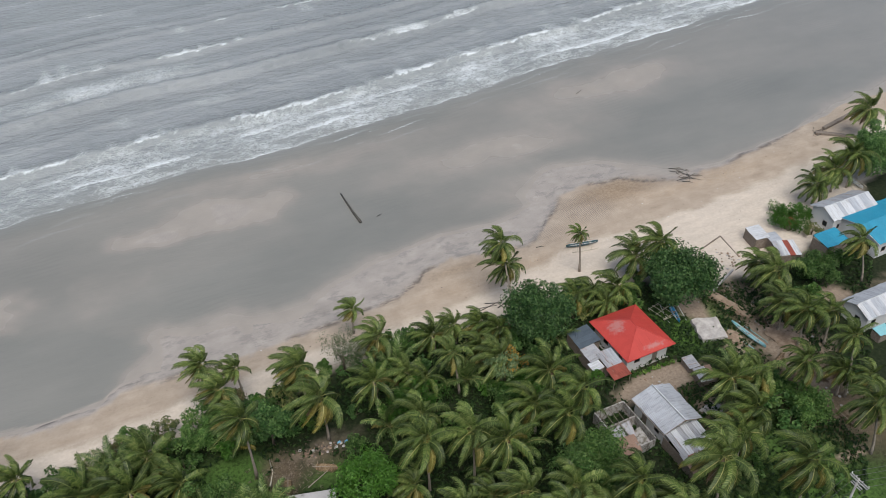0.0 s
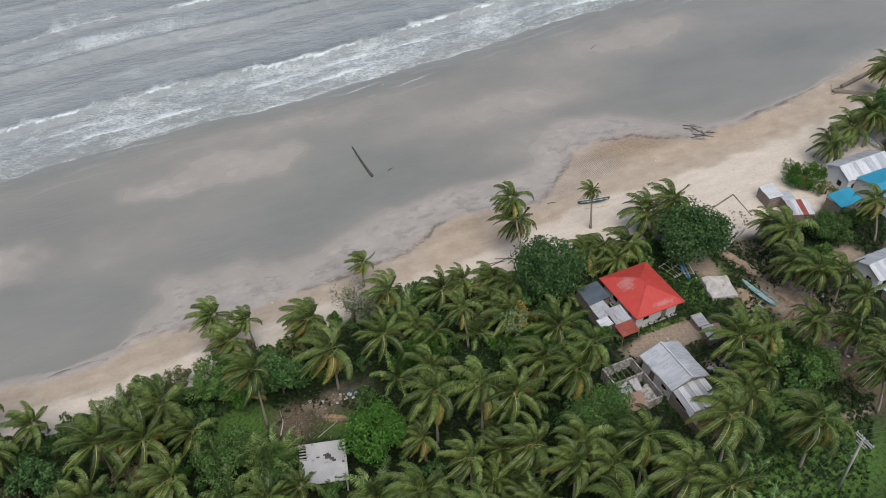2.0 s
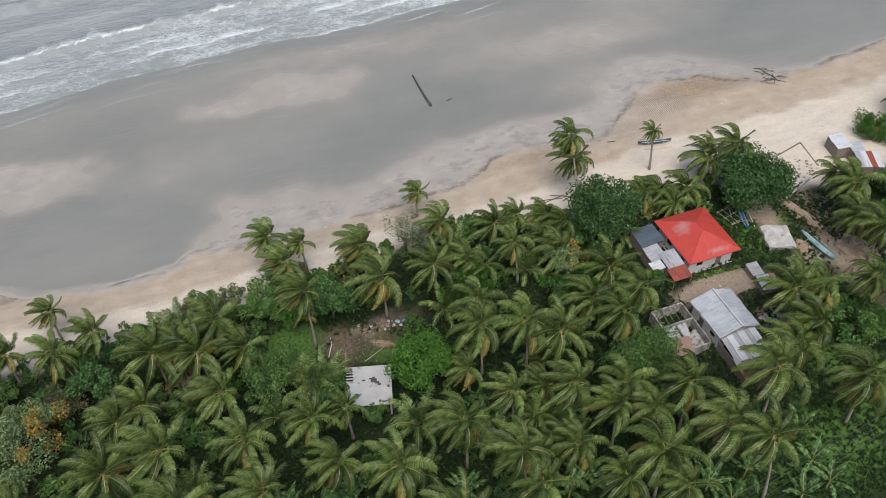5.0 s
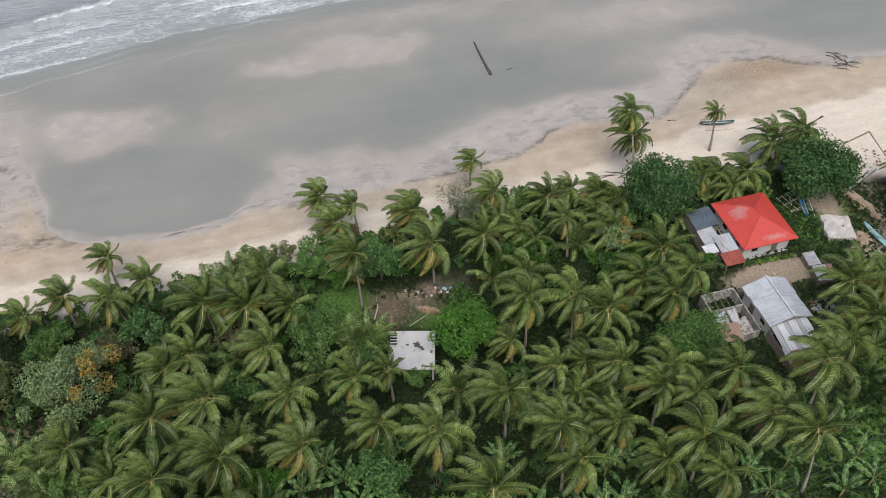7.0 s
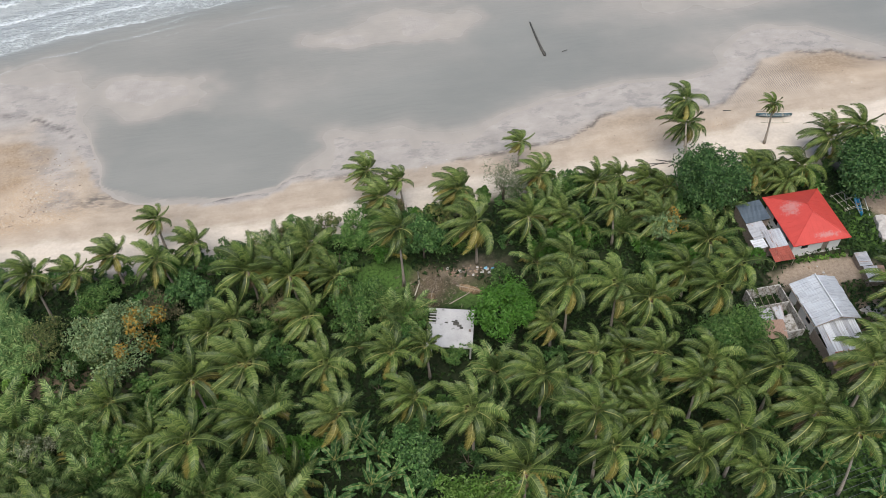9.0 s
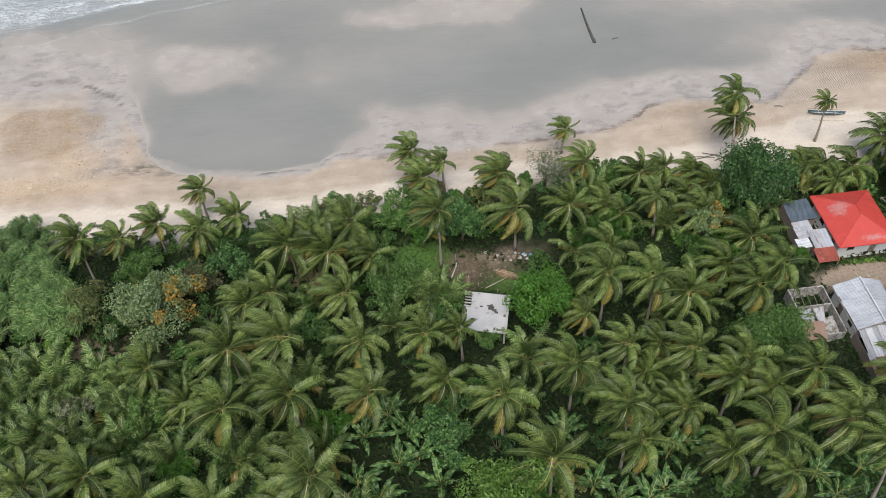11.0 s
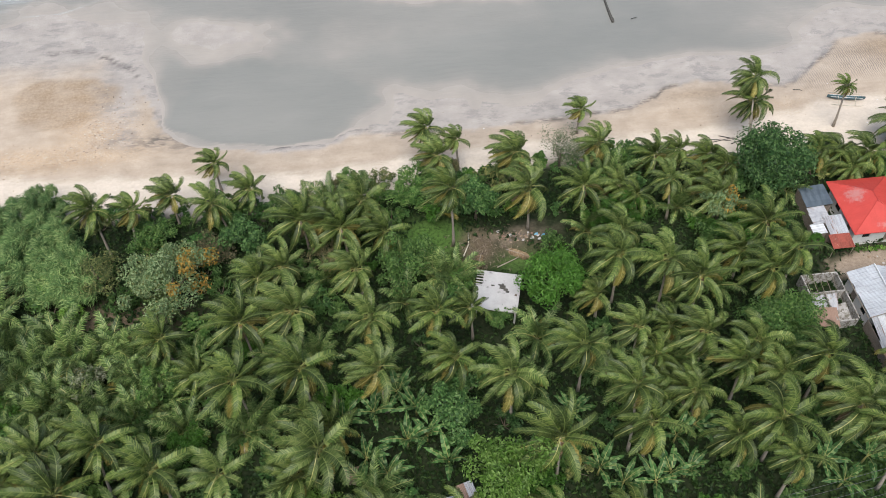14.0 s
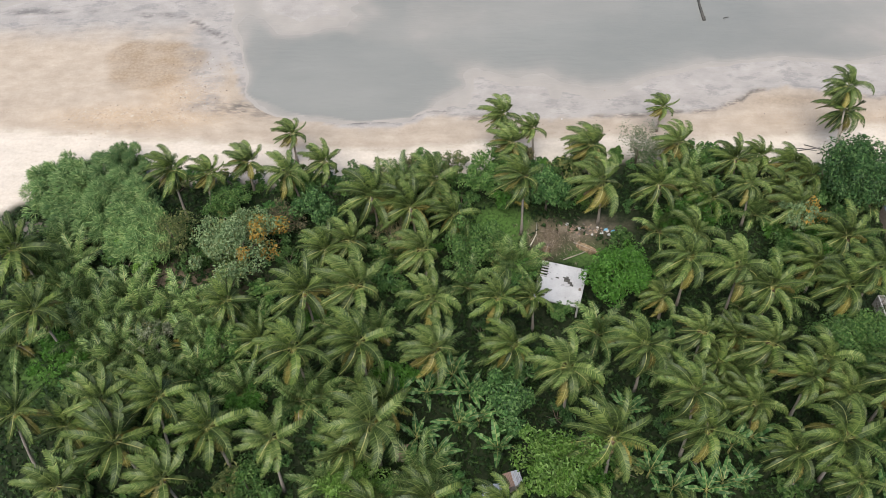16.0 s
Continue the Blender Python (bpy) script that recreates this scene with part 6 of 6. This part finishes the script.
bangka(69.6, 87.9, -12, 5.4, BOAT_DARK, BAMBOO, "dark outrigger boat with white gunwales on sand")
bangka(78.6, 59.9, 96, 6.2, BOAT_TURQ, BOAT_TURQ, "turquoise outrigger boat lying on grass")
bangka(72.3, 68.4, 72, 4.6, BOAT_BLUE, BOAT_WHITE, "blue outrigger boat under the beach tree")
bangka(122.4, 81.2, 80, 4.6, BOAT_WHITE, BAMBOO, "white outrigger boat among beach trees")

# bamboo rack beside the blue boat
rack = thing("bamboo_rack", 70.8, 69.3, ground_z(70.8, 69.3), "low rack of pale bamboo poles on grass", "rack", turn=12)
for k in range(3):
    part("pole", bar((-0.9 + 0.9 * k, -1.7, 0.42), (-0.9 + 0.9 * k, 1.7, 0.42), 0.04), BAMBOO, rack)
    part("pole", bar((-1.3, -1.4 + 1.4 * k, 0.50), (1.3, -1.4 + 1.4 * k, 0.50), 0.04), BAMBOO, rack)
for px in (-0.9, 0.9):
    for py in (-1.4, 1.4):
        part("leg", bar((px, py, -0.15), (px, py, 0.46), 0.04), BAMBOO, rack)


def lump(name, x, y, sx_, sy_, h, mat, label, category, seed, turn=0.0, kind="", flat=0.0):
    """An uneven heap; flat: how far its top is levelled."""
    r = random.Random(seed)
    bm = bmesh.new()
    bmesh.ops.create_icosphere(bm, subdivisions=4, radius=1)
    for v in bm.verts:
        p = v.co
        q = noise.noise(p * 1.7 + Vector((seed, 0, 0))) * 0.28 + noise.noise(p * 4.5 + Vector((0, seed, 0))) * 0.10
        v.co = Vector((p.x * sx_ * (1 + q), p.y * sy_ * (1 + q), (min(p.z, 1 - flat) / (1 - flat)) * h * (1 + q * 0.5)))
    bmesh.ops.delete(bm, geom=[v for v in bm.verts if v.co.z < -0.35], context="VERTS")
    me = bpy.data.meshes.new(name)
    bm.to_mesh(me)
    bm.free()
    me.materials.append(mat)
    ob = new(name, me)
    ob.matrix_world = pose(x, y, ground_z(x, y), 0, 0, turn)
    return tagged(ob, label, category, kind=kind)


# concrete tank beside the sand
tank = thing("concrete_tank", 74.5, 63.3, ground_z(74.5, 63.3), "low pale concrete block with crumbling uneven top", "concrete block", turn=-18)
bm = boxes((-1.9, 1.9, -2.1, 2.1, -0.1, 0.62))
bmesh.ops.subdivide_edges(bm, edges=bm.edges[:], cuts=4, use_grid_fill=True)
for v in bm.verts:
    k = noise.noise(v.co * 1.3)
    v.co += Vector((k * 0.12, noise.noise(v.co * 1.1 + Vector((5, 0, 0))) * 0.12, (k * 0.3 if v.co.z > 0.4 else 0)))
part("block", bm, HEAP, tank)
lump("sand_mound", 76.6, 60.6, 1.3, 1.5, 0.5, EARTH, "low heap of pale sand beside concrete block", "heap", 3)
lump("earth_bank", 80.6, 66.8, 1.0, 4.2, 0.55, EARTH, "eroded bank of bare brown earth", "bank", 5, 14)
lump("earth_bank", 83.6, 57.5, 2.6, 3.4, 0.5, EARTH, "heap of brown earth and rubble under palms", "bank", 6, 10)
lump("sand_mound", 65.2, 51.6, 1.6, 0.9, 0.3, HEAP, "small heap of pale sand by the house", "heap", 8, -15)


def wall_run(name, a, b2, h, thick, mat, label):
    a, b2 = Vector(a), Vector(b2)
    length = (b2 - a).length
    ob = thing(name, a.x, a.y, ground_z(a.x, a.y) - 0.25, label, "wall", turn=math.degrees(math.atan2(b2.y - a.y, b2.x - a.x)))
    n = max(1, int(length / 1.2))
    for i in range(n):
        part("block", boxes((length * i / n, length * (i + 1) / n - 0.02, -thick / 2 + palm_rng.uniform(-0.02, 0.02), thick / 2, 0, h + 0.25 + palm_rng.uniform(-0.05, 0.05))), mat, ob)


wall_run("low_wall", (85.6, 78.4), (91.1, 79.9), 0.14, 0.16, WOOD, "low half-buried weathered wall in the sand")
wall_run("low_wall", (91.1, 79.8), (90.0, 74.4), 0.14, 0.16, WOOD, "low half-buried weathered wall in the sand")
wall_run("low_wall", (80.4, 69.5), (86.6, 72.0), 0.5, 0.25, CONCRETE_GREY, "low concrete wall above an earth bank")
wall_run("sea_wall", (129.6, 97.2), (136.4, 91.6), 0.55, 0.9, WOOD, "low sea wall of weathered timber and sandbags")
wall_run("sea_wall", (132.2, 97.6), (141.6, 99.4), 0.55, 0.7, WOOD, "low sea wall of weathered timber and sandbags")
wall_run("low_wall", (102.0, 77.6), (105.4, 79.0), 0.6, 0.25, CONCRETE_GREY, "low concrete wall beside a hut")
wall_run("low_wall", (100.6, 78.2), (104.0, 74.9), 0.6, 0.25, CONCRETE_GREY, "low concrete wall beside a hut")


def stick(name, pts, r, mat, label, category="driftwood", z=None):
    p0 = Vector((pts[0][0], pts[0][1], 0))
    base = ground_z(p0.x, p0.y) if z is None else z
    v, f = tube([(p[0] - p0.x, p[1] - p0.y, p[2]) for p in pts], [r * (1 - 0.5 * i / max(1, len(pts) - 1)) for i in range(len(pts))], 7)
    ob = new(name, mesh(name, v, f, mat, smooth_shade=True))
    ob.matrix_world = pose(p0.x, p0.y, base)
    return tagged(ob, label, category)


stick("log", [(40.75, 110.2, 0.12), (40.72, 113.5, 0.15), (40.80, 116.8, 0.13), (40.95, 119.7, 0.08)], 0.24, LOG, "long dark log lying in shallow water", "log", SEA_LEVEL)
stick("log", [(41.0, 110.5, -0.15), (40.8, 110.6, 0.6)], 0.13, LOG, "dark stump at the end of a log", "log", SEA_LEVEL)
for k, (ax, ay, bx, by) in enumerate([(43.8, 110.7, 44.8, 111.0), (98.0, 131.8, 99.8, 132.8), (97.0, 100.4, 99.5, 98.2), (98.0, 98.8, 98.5, 95.2), (99.0, 97.8, 97.4, 95.0), (96.8, 97.2, 99.4, 94.6), (95.6, 96.4, 98.6, 95.8),
                                      (129.8, 97.4, 131.6, 95.0), (128.8, 96.4, 131.4, 96.2), (46.4, 82.4, 50.4, 81.6), (47.4, 81.6, 51.0, 82.2), (49.0, 82.8, 52.0, 81.2), (50.2, 81.0, 52.4, 81.8), (63.0, 91.0, 64.2, 90.6), (96.6, 99.6, 97.4, 98.0), (99.2, 96.6, 100.6, 95.4), (97.8, 96.4, 100.2, 96.9), (96.2, 95.6, 97.6, 94.4), (130.6, 98.0, 132.4, 97.2)]):
    mx_, my_ = (ax + bx) / 2 + 0.2, (ay + by) / 2 - 0.1
    za, zb = max(ground_z(ax, ay), SEA_LEVEL), max(ground_z(bx, by), SEA_LEVEL)
    low = min(za, zb)
    stick("driftwood", [(ax, ay, 0.06 + za - low), (mx_, my_, 0.24), (bx, by, 0.06 + zb - low)], 0.06, LOG, "dark bent branch of driftwood on wet sand", z=low)
for k in range(26):
    cx, cy = [(97.6, 97.2), (98.6, 99.4), (130.2, 97.0)][k % 3]
    ax, ay = palm_rng.gauss(cx, 1.3), palm_rng.gauss(cy, 0.8)
    w, l = palm_rng.uniform(0, 6.28), palm_rng.uniform(0.5, 1.3)
    bx, by = ax + l * math.cos(w), ay + l * math.sin(w)
    low = min(ground_z(ax, ay), ground_z(bx, by))
    stick("twig", [(ax, ay, 0.04 + ground_z(ax, ay) - low), ((ax + bx) / 2 + 0.1, (ay + by) / 2, 0.16), (bx, by, 0.04 + ground_z(bx, by) - low)], 0.05, DRIFT, "short dark twig washed up on wet sand", z=low)
stick("driftwood", [(10.6, 65.6, 0.1), (11.6, 67.6, 0.16), (11.8, 69.6, 0.12)], 0.09, BAMBOO, "pale bare branch lying on brown litter", "branch")
stick("driftwood", [(14.6, 63.6, 0.1), (17.0, 64.6, 0.14), (18.6, 65.6, 0.1)], 0.08, BARK, "grey bare branch lying on brown litter", "branch")

# rubbish heap at the edge of the clearing
heap = thing("rubbish_heap", 18.6, 68.2, ground_z(18.6, 68.2), "heap of grey rubble with blue tarpaulin scraps", "rubbish heap", turn=-12)
hr = random.Random(3)
for k in range(60):
    s = hr.uniform(0.08, 0.26)
    bm = bmesh.new()
    bmesh.ops.create_icosphere(bm, subdivisions=1, radius=s)
    for v in bm.verts:
        v.co *= hr.uniform(0.7, 1.25)
        v.co.z *= 0.5
    part("rubble", bm, hr.choice([EARTH, HEAP, DRIFT, BROWN_IRON, DRIFT, EARTH]), heap, m=Matrix.Translation((hr.gauss(-0.8, 1.3), hr.gauss(0, 0.5), s * 0.35)))
for k in range(5):
    px, py = 1.2 + 0.45 * k, hr.uniform(-0.5, 0.4)
    part("tarpaulin", plate(((px - 0.25, py - 0.15, 0.12), (px + 0.25, py - 0.12, 0.2), (px + 0.2, py + 0.2, 0.3), (px - 0.15, py + 0.15, 0.15)), 0.02), TARP if k % 2 else CONCRETE_GREY, heap, "crumpled blue tarpaulin")


def stones(name, label, spots, count, lo, hi, mats, spread, seed):
    """Loose stones and litter scattered round some spots, one heap a thing with its pieces."""
    r = random.Random(seed)
    shapes = []
    for m in mats:
        bm = bmesh.new()
        bmesh.ops.create_icosphere(bm, subdivisions=1, radius=1)
        for v in bm.verts:
            v.co *= r.uniform(0.7, 1.2)
            v.co.z *= 0.55
        me = bpy.data.meshes.new("stone")
        bm.to_mesh(me)
        bm.free()
        me.materials.append(m)
        shapes.append(me)
    for (x, y) in spots:
        ob = thing(name, x, y, 0, label, "rubble")
        for k in range(count):
            px, py, s = r.gauss(0, spread), r.gauss(0, spread), r.uniform(lo, hi)
            child("stone", r.choice(shapes), ob, m=Matrix.Translation((px, py, ground_z(x + px, y + py) + s * 0.2)) @ Matrix.Diagonal((s, s, s, 1)))


stones("rubble", "scattered rubble and litter on the ground", [(82.0, 60.4), (84.4, 60.6), (84.0, 57.0), (84.4, 53.4), (89.0, 73.5), (88.0, 75.5), (80.5, 46.5), (61.5, 58.6), (79.6, 68.6), (83.5, 65.5), (85.5, 63.0), (86.5, 57.0), (82.5, 68.0)], 20, 0.08, 0.26, [CONCRETE_GREY, EARTH, EARTH, DRIFT], 1.0, 4)
stones("beach_stones", "yellowish and dark stones strewn over tan sand", [(-36, 92), (-38, 90.5), (-35, 95), (-42, 89), (-48, 88.4), (-35, 99)], 60, 0.04, 0.13, [EARTH, BAMBOO, BAMBOO, EARTH, DRIFT], 2.2, 5)
stones("beach_litter", "small bits of litter and weed on sand", [(60, 88), (75, 89.5), (90, 90.5), (105, 93.5), (118, 94), (52, 86), (20, 87), (96, 87)], 12, 0.04, 0.11, [DRIFT, WALL_WHITE, EARTH], 3.0, 6)

# hedge in front of the red-roofed house
for k in range(9):
    bush(59.8 + 0.75 * k, 60.9 - 0.04 * k, 0.55, 5 if k % 3 else 3, "trimmed yellow-green hedge bush beside white house", "hedge_bush", "hedge bushes")

# utility pole with two cross-arms and wires
pole = thing("utility_pole", 65.4, 31.4, ground_z(65.4, 31.4), "grey utility pole with double cross-arms and wires", "utility pole", turn=0)
v, f = tube([(0, 0, -0.3), (0, 0, 5), (0, 0, 9.4)], [0.16, 0.14, 0.11], 10)
child("shaft", mesh("shaft", v, f, CONCRETE_GREY, smooth_shade=True), pole)
arms = []
for s in (-0.14, 0.14):
    arms.append(part("cross_arm", boxes((s - 0.05, s + 0.05, -1.3, 1.1, 9.0, 9.12)), CONCRETE, pole))
    part("cross_arm", boxes((s - 0.05, s + 0.05, -0.7, 0.6, 8.2, 8.3)), CONCRETE, pole)
for y in (-1.2, -0.4, 0.4, 1.0):
    bm = bmesh.new()
    bmesh.ops.create_cone(bm, cap_ends=True, segments=8, radius1=0.07, radius2=0.05, depth=0.2, matrix=Matrix.Translation((0.14, y, 9.22)))
    part("insulator", bm, WALL_WHITE, arms[1])
    for ex, ey in ((-46, -6.5), (60, -14)):
        pts = []
        for i in range(13):
            s = i / 12
            pts.append((0.14 + ex * s, y + ey * s, 9.3 - 4 * 1.1 * s * (1 - s)))
        v, f = tube(pts, [0.018] * 13, 4)
        child("wire", mesh("wire", v, f, CABLE), pole)
part("brace", bar((0.14, -0.7, 9.0), (0.1, 0, 8.3), 0.025), CONCRETE, pole)
part("brace", bar((0.14, 0.7, 9.0), (0.1, 0, 8.3), 0.025), CONCRETE, pole)
